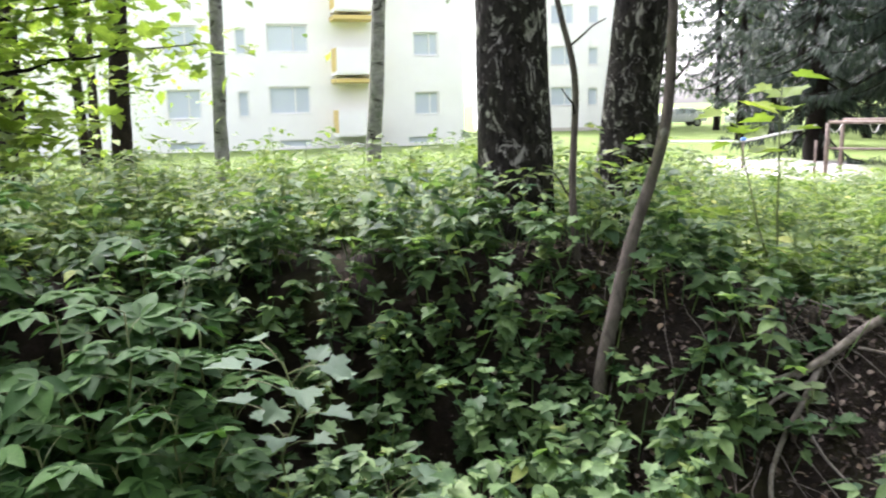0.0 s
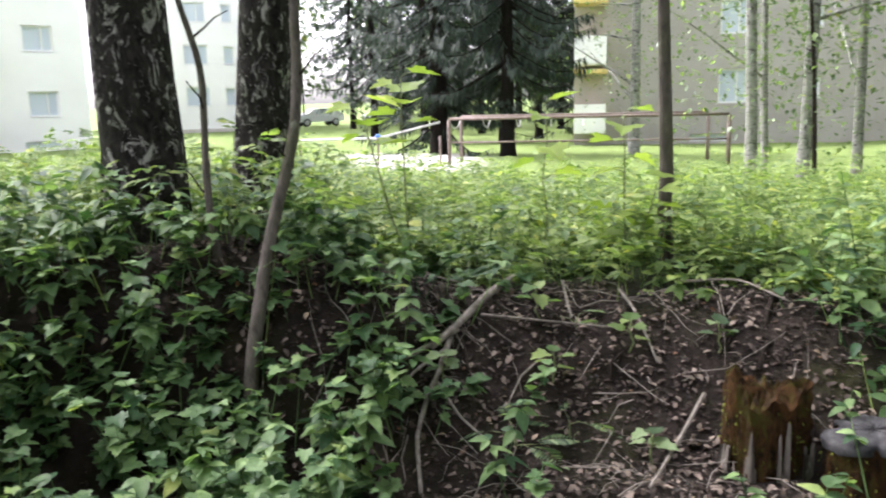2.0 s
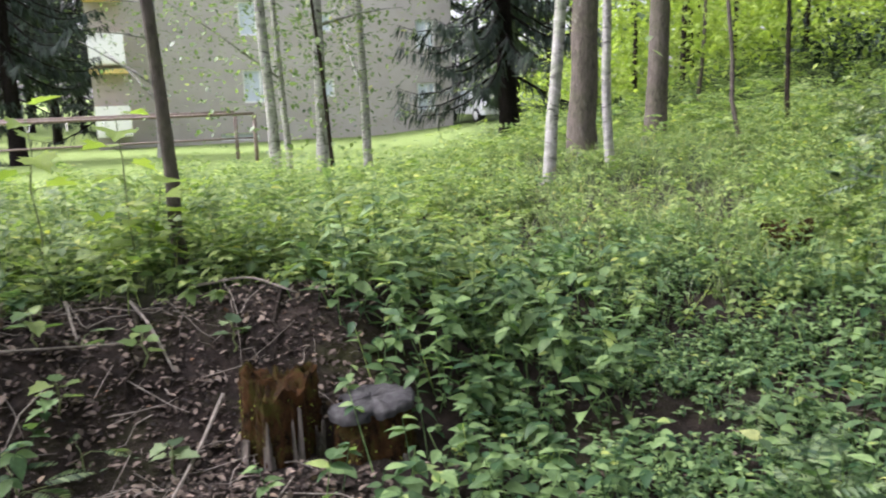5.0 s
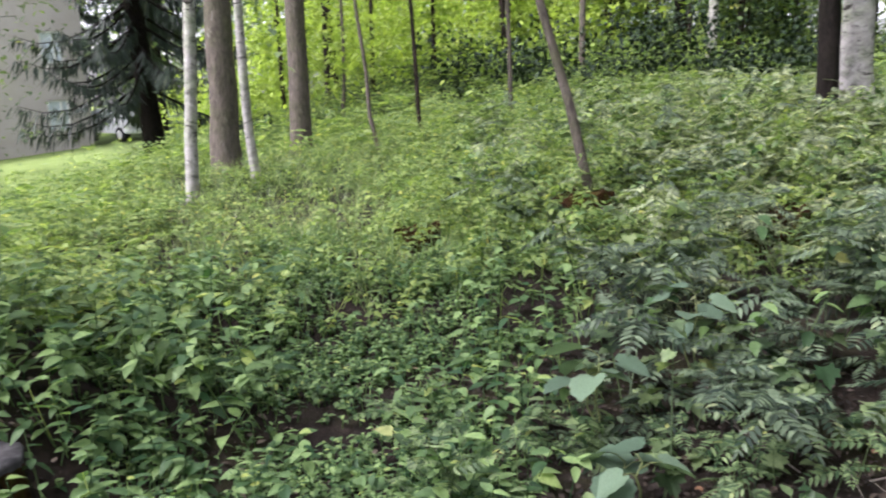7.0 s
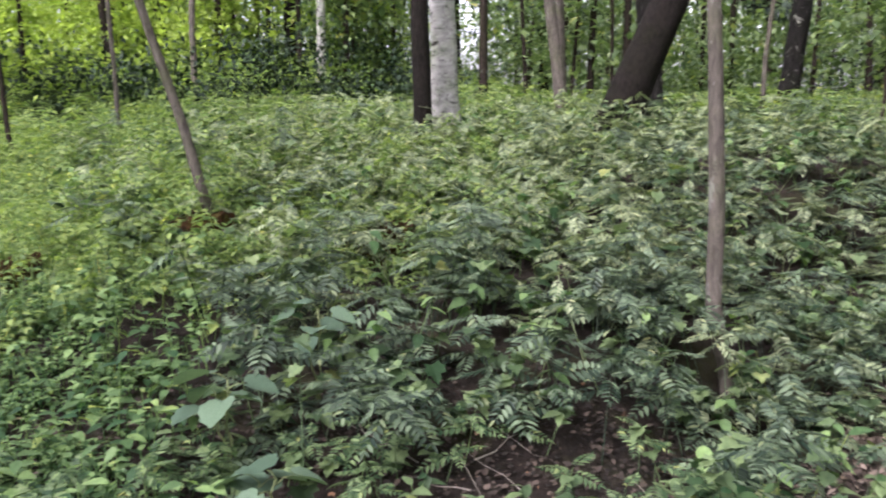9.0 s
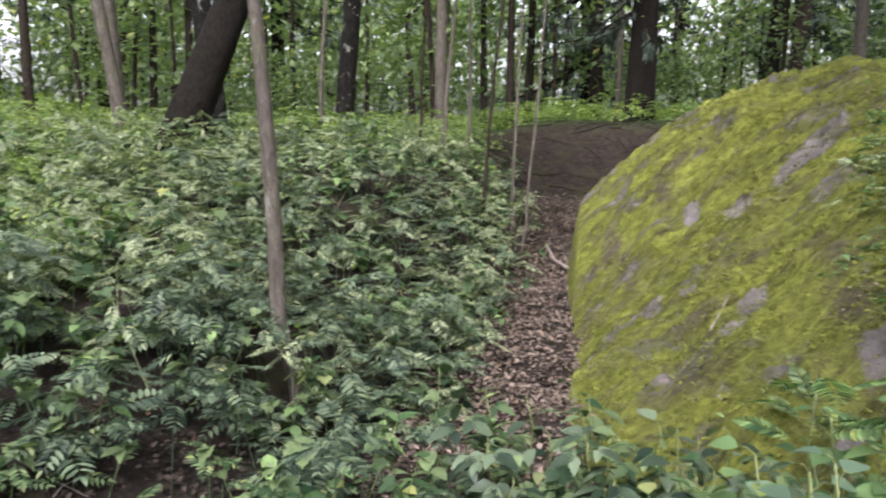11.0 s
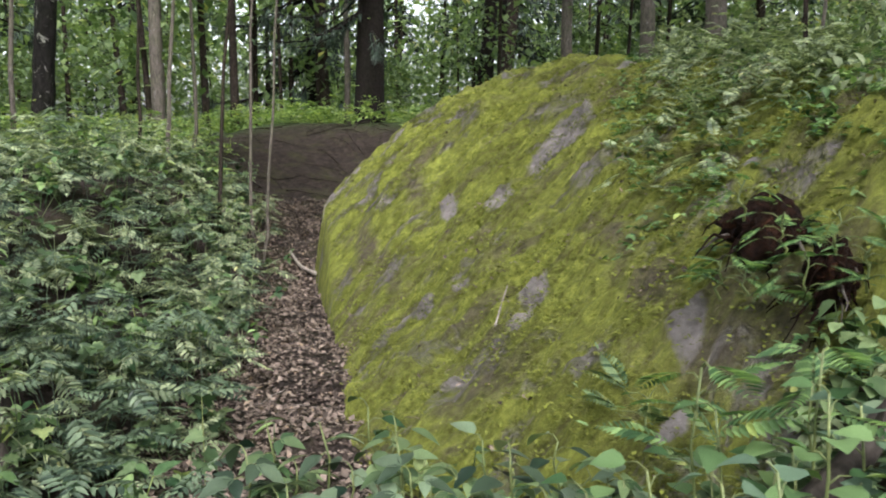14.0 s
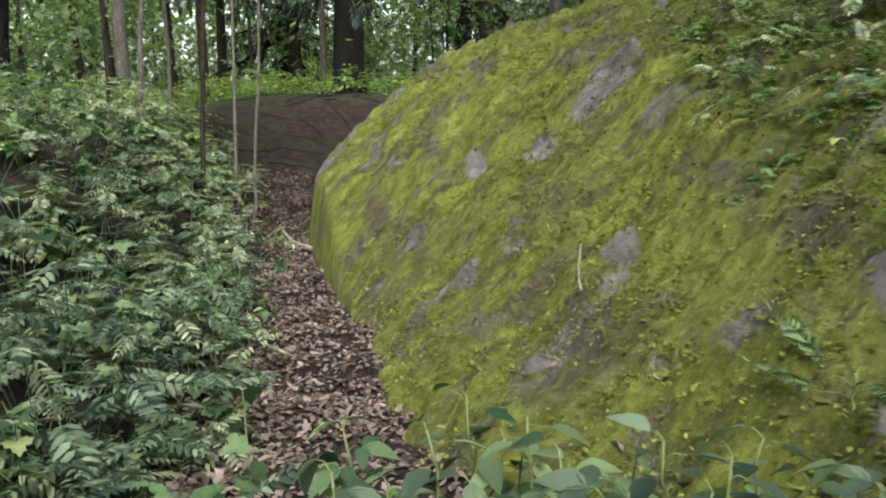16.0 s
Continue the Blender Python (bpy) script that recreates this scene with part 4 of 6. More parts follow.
def herbs(name, label, places, shape, tall, size, mat, per=5, category="undergrowth", flat=0.0, pitch=0.1, low=0.35, stems=True, spread=0.3, clump=0.0, tilt=0.28):
    """Plants with stems and whorls of leaves, as one object."""
    x, y = places
    n = len(x)
    h = rng.uniform(*tall, n)
    if clump:
        h = h * (0.3 + 1.1 * step(0.2, 0.8, 0.5 + 0.6 * roughness(x, y, clump * 0.7, 91)))
    g = np.stack([x, y, height(x, y)], 1)
    lean = rng.normal(scale=spread, size=(n, 2)) * h[:, None]
    tip = g + np.concatenate([lean, h[:, None]], 1)
    k = np.repeat(np.arange(n), per)
    u = rng.uniform(low, 1.0, n * per)
    u[::per] = 1.0
    pos = g[k] + (tip - g)[k] * u[:, None]
    az = rng.uniform(0, 6.283, n)[k] + np.tile(np.arange(per), n) * 2.4
    sz = rng.uniform(*size, n * per) * (0.75 + 0.35 * (1 - u))
    pieces = [leaves(shape, pos, az, rng.normal(pitch, tilt, n * per) - flat * u, sz)]
    if stems:
        a = np.linspace(0, 2 * np.pi, 3, endpoint=False)
        ring = np.stack([np.cos(a), np.sin(a), np.zeros(3)], 1) * 0.004
        v = np.concatenate([g[:, None] + ring - [0, 0, 0.03], tip[:, None] + ring * 0.5], 1).reshape(-1, 3)
        t = np.array([(0, 1, 3), (1, 4, 3), (1, 2, 4), (2, 5, 4), (2, 0, 5), (0, 3, 5)])
        pieces.append((v, (t[None] + (np.arange(n) * 6)[:, None, None]).reshape(-1, 3)))
    v, t = join(pieces)
    return tagged(put(name, mesh_tris(name, v, t, mat)), label, category, kind="stuff")


bare = lambda x, y: 0.5 + 0.7 * roughness(x, y, 0.9, 21)
bank = lambda x, y, r, az: in_band(az, -75, 33, 4) * in_band(r, 2.2, 4.05, 0.2)
soil_face = lambda r, az: in_band(az, 22, 51, 5) * in_band(r, 2.2, 3.95, 0.25)

herbs("bank_herbs", "lobed dark green herbs covering the shaded bank", scatter(6500, -4, 0, 4, 5, lambda x, y, r, az: bank(x, y, r, az) * (0.25 + 0.75 * step(0.2, 0.6, bare(x, y))) * (1 - 0.9 * soil_face(r, az))),
      LEAF_MAPLE, (0.08, 0.34), (0.05, 0.10), leaf_deep, 7, clump=0.7, low=0.4, pitch=-0.1, tilt=0.3)
herbs("bank_seedlings", "mid-green maple seedlings on the bank", scatter(2600, -4, 0, 4, 5, lambda x, y, r, az: bank(x, y, r, az) * step(0.3, 0.7, bare(y, x)) * (1 - 0.93 * soil_face(r, az))),
      LEAF_TRIPLE, (0.15, 0.38), (0.08, 0.13), leaf_lush, 6, pitch=-0.1, tilt=0.3)
herbs("goutweed", "fresh green goutweed in a dense sunlit stand", scatter(15000, -14, 2, 16, 15, lambda x, y, r, az: in_band(az, -75, 62, 4) * in_band(r, 3.95, 13, 0.2) * np.clip(6.5 / r, 0, 1) ** 1.2),
      LEAF_GOUT, (0.16, 0.42), (0.16, 0.26), leaf_fresh, 5, clump=1.1)
herbs("crest_herbs", "yellow-green herbs along the crest of the bank", scatter(2600, -6, 1, 6, 7, lambda x, y, r, az: in_band(az, -60, 55, 4) * in_band(r, 3.9, 5.4, 0.2)),
      LEAF_TRIPLE, (0.10, 0.32), (0.06, 0.11), leaf_fresh, 6, clump=0.6)
herbs("gap_plants", "tall leafy herbs beside the stumps", scatter(360, 2.3, 0.6, 5.2, 3.2, lambda x, y, r, az: np.exp(-((x - 3.5) / 0.7) ** 2 - ((y - 1.75) / 0.55) ** 2) * (np.hypot(x - 2.4, y - 1.9) > 0.5)),
      LEAF_OVATE, (0.22, 0.62), (0.08, 0.14), leaf_lush, 9, pitch=0.0)
herbs("gap_low_plants", "broad-leaved low herbs along the path", scatter(1500, 1.8, -1.4, 6.5, 3, lambda x, y, r, az: in_band(az, 52, 92, 6) * in_band(r, 2.2, 5.5, 0.3) * (1 - 0.95 * np.exp(-((az - 78) / 7) ** 2))),
      LEAF_OVATE, (0.08, 0.3), (0.06, 0.115), leaf_lush, 6, pitch=0.05)
herbs("path_carpet", "carpet of tiny leaves on the trodden path", scatter(15000, 1.8, -0.8, 7, 2.4, lambda x, y, r, az: in_band(az, 62, 90, 4) * in_band(r, 2.3, 6.8, 0.4) * (0.2 + 0.8 * step(0.2, 0.6, bare(y, x + 1)))),
      LEAF_OVATE, (0.02, 0.10), (0.03, 0.055), leaf_lush, 4)
herbs("meadow_grass", "long pale green woodland grass", scatter(9000, 3.5, -4, 18, 9, lambda x, y, r, az: in_band(az, 56, 104, 6) * in_band(r, 5.0, 16, 0.6)),
      LEAF_BLADE, (0.02, 0.08), (0.14, 0.3), leaf_grass, 7, pitch=1.0, stems=False, low=0.0, tilt=0.2)
herbs("meadow_herbs", "small light green herbs among the grass", scatter(7000, 3.5, -5, 18, 9, lambda x, y, r, az: in_band(az, 52, 108, 6) * in_band(r, 4.6, 15, 0.5) * 0.7),
      LEAF_GOUT, (0.12, 0.32), (0.12, 0.2), leaf_fresh, 4, pitch=-0.1)
near_edge = lambda az: 2.5 + 0.35 * step(86, 96, az) + 0.65 * in_band(az, 107, 127, 4)
mound_zone = lambda x, y, r, az: step(near_edge(az), near_edge(az) + 0.25, r) * step(81 + 11 * (1 - step(4.5, 6.5, r)), 88 + 11 * (1 - step(4.5, 6.5, r)), az) * (1 - step(140, 146, az)) * in_band(r, 2.5, 13, 0.3) * (1 - in_band(gully_frame(x, y)[0], -0.7, 3, 0.15) * step(3.2, 4.5, r))
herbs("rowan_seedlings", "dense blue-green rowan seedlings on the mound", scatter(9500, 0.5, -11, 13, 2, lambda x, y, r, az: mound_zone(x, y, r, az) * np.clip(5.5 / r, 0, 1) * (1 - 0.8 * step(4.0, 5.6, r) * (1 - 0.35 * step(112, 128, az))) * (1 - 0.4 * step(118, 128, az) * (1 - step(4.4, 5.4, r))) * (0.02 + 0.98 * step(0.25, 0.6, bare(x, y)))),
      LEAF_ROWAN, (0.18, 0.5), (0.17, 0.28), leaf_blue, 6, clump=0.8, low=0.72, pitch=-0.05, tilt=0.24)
# same rowan further off, brightened by its leaf colour as if under open sky
herbs("pale_rowan_seedlings", "rowan seedlings over the crest of the mound, coloured pale grey-green for sky light", scatter(9500, 3.0, -11, 14, 3, lambda x, y, r, az: mound_zone(x, y, r, az) * step(4.0, 5.6, r) * (0.3 + 0.7 * step(90, 102, az)) * (1 - 0.4 * step(112, 128, az)) * (0.15 + 0.85 * step(0.2, 0.55, bare(x, y)))),
      LEAF_ROWAN, (0.18, 0.48), (0.15, 0.25), leaf_skylit, 5, clump=0.8, low=0.6, pitch=-0.15, tilt=0.28)
herbs("crest_goutweed", "light green goutweed on top of the mound", scatter(6500, 4.5, -7, 15, 3, lambda x, y, r, az: in_band(az, 80, 112, 6) * in_band(r, 5.6, 14, 0.8) * 0.8),
      LEAF_GOUT, (0.15, 0.45), (0.15, 0.24), leaf_fresh, 5, clump=0.9, pitch=-0.2)
herbs("mound_herbs", "mixed broad leaves under the rowan seedlings", scatter(6500, 0.5, -11, 13, 2, lambda x, y, r, az: mound_zone(x, y, r, az) * (0.08 + 0.6 * step(0.2, 0.55, bare(x + 3, y)))),
      LEAF_MAPLE, (0.10, 0.44), (0.07, 0.13), leaf_mid, 5, clump=0.8, low=0.6, pitch=-0.25)
herbs("mound_saplings", "scattered taller broad-leaved shoots on the mound", scatter(1000, 0.5, -11, 13, 2, lambda x, y, r, az: mound_zone(x, y, r, az) * 0.6),
      LEAF_OVATE, (0.22, 0.52), (0.09, 0.14), leaf_lush, 6, low=0.5, pitch=-0.25)
herbs("gully_herbs", "broad-leaved herbs in the gully mouth", scatter(900, 0.2, -4.6, 4.5, -1.2, lambda x, y, r, az: in_band(az, 132, 182, 4) * in_band(r, 2.5, 3.9, 0.2) * (0.25 + 0.75 * step(0.2, 0.7, bare(x, y)))),
      LEAF_BROAD, (0.12, 0.36), (0.06, 0.11), leaf_mid, 6, pitch=-0.2)
herbs("slope_herbs", "low herbs and seedlings on the slope beside the boulder", scatter(7000, -6, -13, 2.4, -2, lambda x, y, r, az: in_band(az, 163, 205, 2) * in_band(r, 2.6, 13, 0.4) * 0.8),
      LEAF_TRIPLE, (0.06, 0.3), (0.06, 0.12), leaf_skylit, 5, clump=0.7, pitch=-0.2)
herbs("forest_floor_herbs", "light green forest floor herbs in the distance", scatter(22000, -10, -34, 34, 16, lambda x, y, r, az: step(60, 66, az) * (1 - step(196, 206, az)) * in_band(r, 11.5, 32, 0.8) * np.clip(14 / r, 0, 1) * (1 - in_band(az, 139, 158, 2) * (1 - step(16.8, 18.2, r)))),
      LEAF_GOUT, (0.2, 0.55), (0.25, 0.42), leaf_fresh, 4)


def litter(name, label, places, shape, size, mat, lift=0.012, tip=0.3):
    x, y = places
    n = len(x)
    pos = np.stack([x, y, height(x, y) + lift], 1)
    v, t = leaves(shape, pos, rng.uniform(0, 6.283, n), rng.normal(0, tip, n), rng.uniform(*size, n))
    return tagged(put(name, mesh_tris(name, v, t, mat)), label, "leaf litter", kind="stuff")


litter("leaf_litter", "dry brown fallen leaves and bark chips", scatter(30000, -3, -15, 10, 5, lambda x, y, r, az: np.maximum(in_band(r, 2.0, 4.2, 0.2) * in_band(az, -60, 88, 5), in_band(az, 134, 152, 3) * in_band(r, 2.5, 13, 0.3))),
       LEAF_OVATE, (0.02, 0.055), litter_mat, 0.012, 0.45)


def twig_heap(name, label, n, keep, area, length, thick, mat=twig_bark):
    x, y = scatter(n, *area, keep)
    pieces = []
    for i in range(len(x)):
        a, ln_ = rng.uniform(0, 6.283), rng.uniform(*length)
        p = np.array([(x[i] + np.cos(a) * ln_ * t, y[i] + np.sin(a) * ln_ * t) for t in (-0.5, -0.1, 0.25, 0.5)])
        p += rng.normal(scale=0.02 * ln_ + 0.002, size=p.shape)
        z = height(p[:, 0], p[:, 1]) + 0.012 + np.array([0, 0.03, 0.02, 0.05]) * rng.uniform(0, 1.2)
        pieces.append(tube(np.column_stack([p, z]), np.array([1, 0.85, 0.65, 0.35]) * rng.uniform(*thick), 5, cap=False))
    v, t = join(pieces)
    return tagged(put(name, mesh_tris(name, v, t, mat, True)), label, "twigs", kind="stuff")


twig_heap("fallen_twigs", "grey fallen twigs strewn on the bare bank", 800, lambda x, y, r, az: in_band(az, 10, 56, 4) * in_band(r, 2.2, 4.0, 0.2), (0, 0.5, 4.5, 4.2), (0.05, 0.3), (0.0012, 0.0035))
twig_heap("bank_sticks", "long grey sticks and bare roots over the soil bank", 55, lambda x, y, r, az: in_band(az, 16, 54, 4) * in_band(r, 2.3, 3.9, 0.2), (0.3, 0.6, 4.2, 4.2), (0.2, 0.55), (0.002, 0.005))
twig_heap("gully_twigs", "dry twigs lying in the gully", 260, lambda x, y, r, az: in_band(az, 136, 152, 4) * in_band(r, 3.2, 12, 0.2), (0, -12, 9, -2), (0.1, 0.4), (0.002, 0.005))


def rock_herbs(name, label, n, keep, shape, tall, size, mat, per):
    """Low growth rooted on the boulder's mossy shoulder."""
    p, q = rng.uniform(0.05, 3.8, n), rng.uniform(1.8, 9.8, n)
    ok = rng.uniform(size=n) < keep(p, q)
    p, q = p[ok], q[ok]
    x, y = GULLY[0] + p * ACROSS[0] + q * ALONG[0], GULLY[1] + p * ACROSS[1] + q * ALONG[1]
    z = rock_top(p, q)
    k = np.repeat(np.arange(len(p)), per)
    pos = np.stack([x, y, z], 1)[k] + np.column_stack([rng.normal(scale=0.03, size=(len(k), 2)), rng.uniform(*tall, len(k))])
    v, t = leaves(shape, pos, rng.uniform(0, 6.283, len(k)), rng.normal(0.1, 0.35, len(k)), rng.uniform(*size, len(k)))
    return tagged(put(name, mesh_tris(name, v, t, mat)), label, "undergrowth", kind="stuff")


herb_line = lambda q: 1.3 + 0.45 * np.maximum(q - 4.6, 0)
rock_herbs("boulder_herbs", "small herbs and seedlings rooted on the boulder's shoulder", 2600, lambda p, q: step(-0.1, 0.35, p - herb_line(q) + 0.3 * roughness(p, q, 0.8, 61)) * (0.25 + 0.75 * step(0.35, 0.7, 0.5 + 0.6 * roughness(p, q, 0.5, 62))), LEAF_TRIPLE, (0.01, 0.10), (0.03, 0.06), leaf_lush, 5)
rock_herbs("boulder_rowans", "pale rowan seedlings above the boulder's mossy face", 2300, lambda p, q: step(0.1, 0.6, p - herb_line(q)) * step(3.6, 4.6, q), LEAF_ROWAN, (0.06, 0.30), (0.09, 0.17), leaf_skylit, 4)
rock_herbs("boulder_ferns", "small ferns on the boulder's shoulder", 200, lambda p, q: step(0.1, 0.4, p - herb_line(q)), LEAF_FERN, (0.03, 0.1), (0.1, 0.18), leaf_lush, 5)
rock_herbs("moss_tufts", "tufts of yellow-green moss standing off the stone", 46000, lambda p, q: (0.35 + 0.65 * step(0.3, 0.6, 0.5 + 0.6 * roughness(p, q, 0.9, 66))) * (1 - step(2.2, 3.0, p)), LEAF_CARD, (-0.006, 0.006), (0.010, 0.030), moss_leaf, 4)
rock_herbs("dead_leaves", "brown dead leaves and twigs caught in the moss", 1800, lambda p, q: 0.06 + step(0.62, 0.85, 0.5 + 0.6 * roughness(p, q, 0.7, 68)), LEAF_NARROW, (0.004, 0.014), (0.02, 0.055), litter_mat, 3)
soil_bank = lambda x, y, r, az: in_band(az, 4, 56, 4) * in_band(r, 2.2, 4.0, 0.15)
litter("bank_litter", "brown leaf scraps strewn over the bare soil bank", scatter(16000, 0.1, 0.6, 4.4, 4.3, soil_bank), LEAF_OVATE, (0.012, 0.045), litter_mat, 0.01, 0.5)
litter("soil_crumbs", "dark crumbs of soil and bark on the bank", scatter(22000, 0.1, 0.6, 4.4, 4.3, soil_bank), LEAF_BROAD, (0.008, 0.03), crumb_mat, 0.006, 0.7)
litter("hollow_litter", "dark wet leaves and bark in the hollow below the mound", scatter(16000, 0.6, -3.6, 4.2, 0.6, lambda x, y, r, az: in_band(az, 84, 134, 4) * in_band(r, 2.0, 4.2, 0.2)), LEAF_BROAD, (0.012, 0.04), crumb_mat, 0.008, 0.6)
twig_heap("hollow_twigs", "bare twigs lying in the dark hollow", 150, lambda x, y, r, az: in_band(az, 98, 134, 4) * in_band(r, 2.4, 4.0, 0.2), (0.6, -3.6, 4.2, 0.4), (0.15, 0.5), (0.002, 0.004))
gully_zone = lambda x, y, r, az: in_band(gully_frame(x, y)[0], -0.95, 0.2, 0.12) * in_band(gully_frame(x, y)[1], 2.2, 13.0, 0.4)
litter("gully_litter", "pale brown fallen leaves carpeting the gully floor", scatter(260000, 0.5, -13, 9, -1.5, lambda x, y, r, az: gully_zone(x, y, r, az) * (0.35 + 0.65 * step(0.3, 0.6, bare(x, y)))), LEAF_CARD, (0.025, 0.06), litter_mat, 0.012, 0.45)
rock_herbs("boulder_litter", "brown needles and leaf scraps caught on the boulder", 1300, lambda p, q: step(0.5, 0.8, 0.5 + 0.6 * roughness(p, q, 0.7, 67)), LEAF_OVATE, (0.0, 0.012), (0.02, 0.05), litter_mat, 2)

hollow = lambda x, y, r, az: in_band(az, 84, 136, 4) * in_band(r, 2.3, 3.6, 0.2)
herbs("hollow_herbs", "small ferny seedlings in the hollow below the mound", scatter(380, 0.6, -3.6, 4.0, 0.6, lambda x, y, r, az: hollow(x, y, r, az) * (0.15 + 0.6 * step(0.3, 0.6, bare(x, y)))),
      LEAF_ROWAN, (0.08, 0.28), (0.11, 0.2), leaf_mid, 5, low=0.5)
herbs("hollow_seedlings", "broad-leaved seedlings in the hollow below the mound", scatter(320, 0.6, -3.6, 4.0, 0.6, lambda x, y, r, az: hollow(x, y, r, az) * 0.45),
      LEAF_OVATE, (0.06, 0.25), (0.06, 0.12), leaf_mid, 5, low=0.5)

# ---- woodland in the distance ----
def woods(name, label, n_trees, az0, az1, r0, r1, seed, tall=(7, 13), cards=260, size=0.3, mat=leaf_crown, low=0.0):
    """A far wood as one mass: thin trunks and leaf clumps from the shrub layer to the crowns."""
    g = np.random.default_rng(seed)
    trunks, lv = [], []
    for i in range(n_trees):
        az, r = radians(g.uniform(az0, az1)), g.uniform(r0, r1)
        x, y = r * math.sin(az), r * math.cos(az)
        z, top = float(height(x, y)), g.uniform(*tall)
        lean = g.normal(scale=0.03, size=2)
        line = np.array([(x + lean[0] * t * top, y + lean[1] * t * top, z - 0.2 + t * top) for t in (0, 0.25, 0.5, 0.75, 1)])
        trunks.append(tube(line, np.linspace(g.uniform(0.04, 0.13), 0.02, 5), 6, cap=False))
        mid = np.array((x, y, z + top * (0.6 + low)))
        lv.append(crown_cloud(mid, (top * 0.22, top * 0.22, top * (0.42 - low * 0.6)), cards, size, clumps=9))
    v, t = join(trunks)
    tagged(put(name + "_trunks", mesh_tris(name + "_trunks", v, t, brown_bark, True)), "thin grey trunks of the distant wood", "tree trunks", kind="stuff")
    v, t = join(lv)
    tagged(put(name, mesh_tris(name, v, t, mat)), label, "woodland", kind="stuff")


woods("eastern_wood", "bright yellow-green broadleaf wood on the rise", 46, 66, 104, 21, 36, 1, (3, 10), 420, 0.24, leaf_yellow, -0.1)
woods("southern_wood", "light green broadleaf wood behind the clearing", 80, 100, 200, 18, 38, 2, (5, 13), 420, 0.27, leaf_crown)
woods("far_wood", "distant mixed wood closing the view", 130, 52, 215, 38, 62, 3, (8, 17), 460, 0.5, leaf_crown)
woods("western_wood", "green trees beside the white house", 34, -62, -19, 8.5, 24, 4, (4, 10), 620, 0.15, leaf_yellow, -0.05)
woods("lawn_edge_wood", "trees and shrubs beyond the lawn", 44, 12, 60, 64, 84, 5, (9, 19), 520, 0.65, leaf_mid)


def shrubs(name, label, spots_, mat, size=0.11, count=900):
    lv = []
    for x, y, w, h in spots_:
        lv.append(crown_cloud((x, y, float(height(x, y)) + h * 0.5), (w, w, h * 0.55), count, size, LEAF_OVATE, clumps=12, hollow=0.2))
    v, t = join(lv)
    tagged(put(name, mesh_tris(name, v, t, mat)), label, "shrubs", kind="stuff")


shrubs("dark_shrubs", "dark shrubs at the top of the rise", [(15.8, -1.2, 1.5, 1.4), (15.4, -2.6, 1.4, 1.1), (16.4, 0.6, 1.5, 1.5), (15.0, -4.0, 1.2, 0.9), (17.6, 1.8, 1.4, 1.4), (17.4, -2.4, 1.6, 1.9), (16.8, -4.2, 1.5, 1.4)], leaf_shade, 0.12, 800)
shrubs("slope_shrubs", "grey-green brushwood above the boulder", [(0.4, -5.2, 0.45, 0.6), (-0.3, -5.3, 0.6, 1.0), (1.1, -6.6, 0.4, 0.5), (0.2, -7.0, 0.8, 1.4), (-1.0, -6.4, 0.9, 1.5), (0.7, -8.3, 0.8, 1.3), (-1.6, -8.2, 1.0, 1.7), (-0.2, -9.5, 1, 1.8)], leaf_skylit, 0.065, 620)


def thicket(name, label, n, az0, az1, r0, r1, wide, tall, count, size, mat, seed):
    """Understorey: loose leaf clumps from the ground up."""
    g = np.random.default_rng(seed)
    lv = []
    for _ in range(n):
        az, r = radians(g.uniform(az0, az1)), math.sqrt(g.uniform(r0 * r0, r1 * r1))
        x, y, w, h = r * math.sin(az), r * math.cos(az), g.uniform(*wide), g.uniform(*tall)
        lv.append(crown_cloud((x, y, float(height(x, y)) + h * 0.5), (w, w, h * 0.5), count, size, LEAF_CARD, clumps=10, hollow=0.2))
    v, t = join(lv)
    tagged(put(name, mesh_tris(name, v, t, mat)), label, "shrubs", kind="stuff")


thicket("eastern_understorey", "sunlit yellow-green shrubs on the rise", 50, 66, 90, 18, 34, (1.2, 2.2), (1.5, 4.0), 420, 0.17, leaf_yellow, 1)
thicket("southern_understorey", "mid-green shrub layer among the trunks", 120, 90, 205, 21, 40, (1.2, 2.4), (1.5, 4.5), 420, 0.2, leaf_crown, 2)
thicket("far_understorey", "distant green thicket closing the view", 80, 60, 215, 40, 60, (2.5, 4.5), (5, 10), 420, 0.5, leaf_crown, 3)

# ---- single plants, stumps and fallen wood ----


def on_ground(x, y, lift=0.0):
    p, q = gully_frame(x, y)
    top = float(rock_top(p, q)) if p > 0 and q > 1.5 else -9.0
    return np.array([x, y, max(float(height(x, y)), top) + lift])


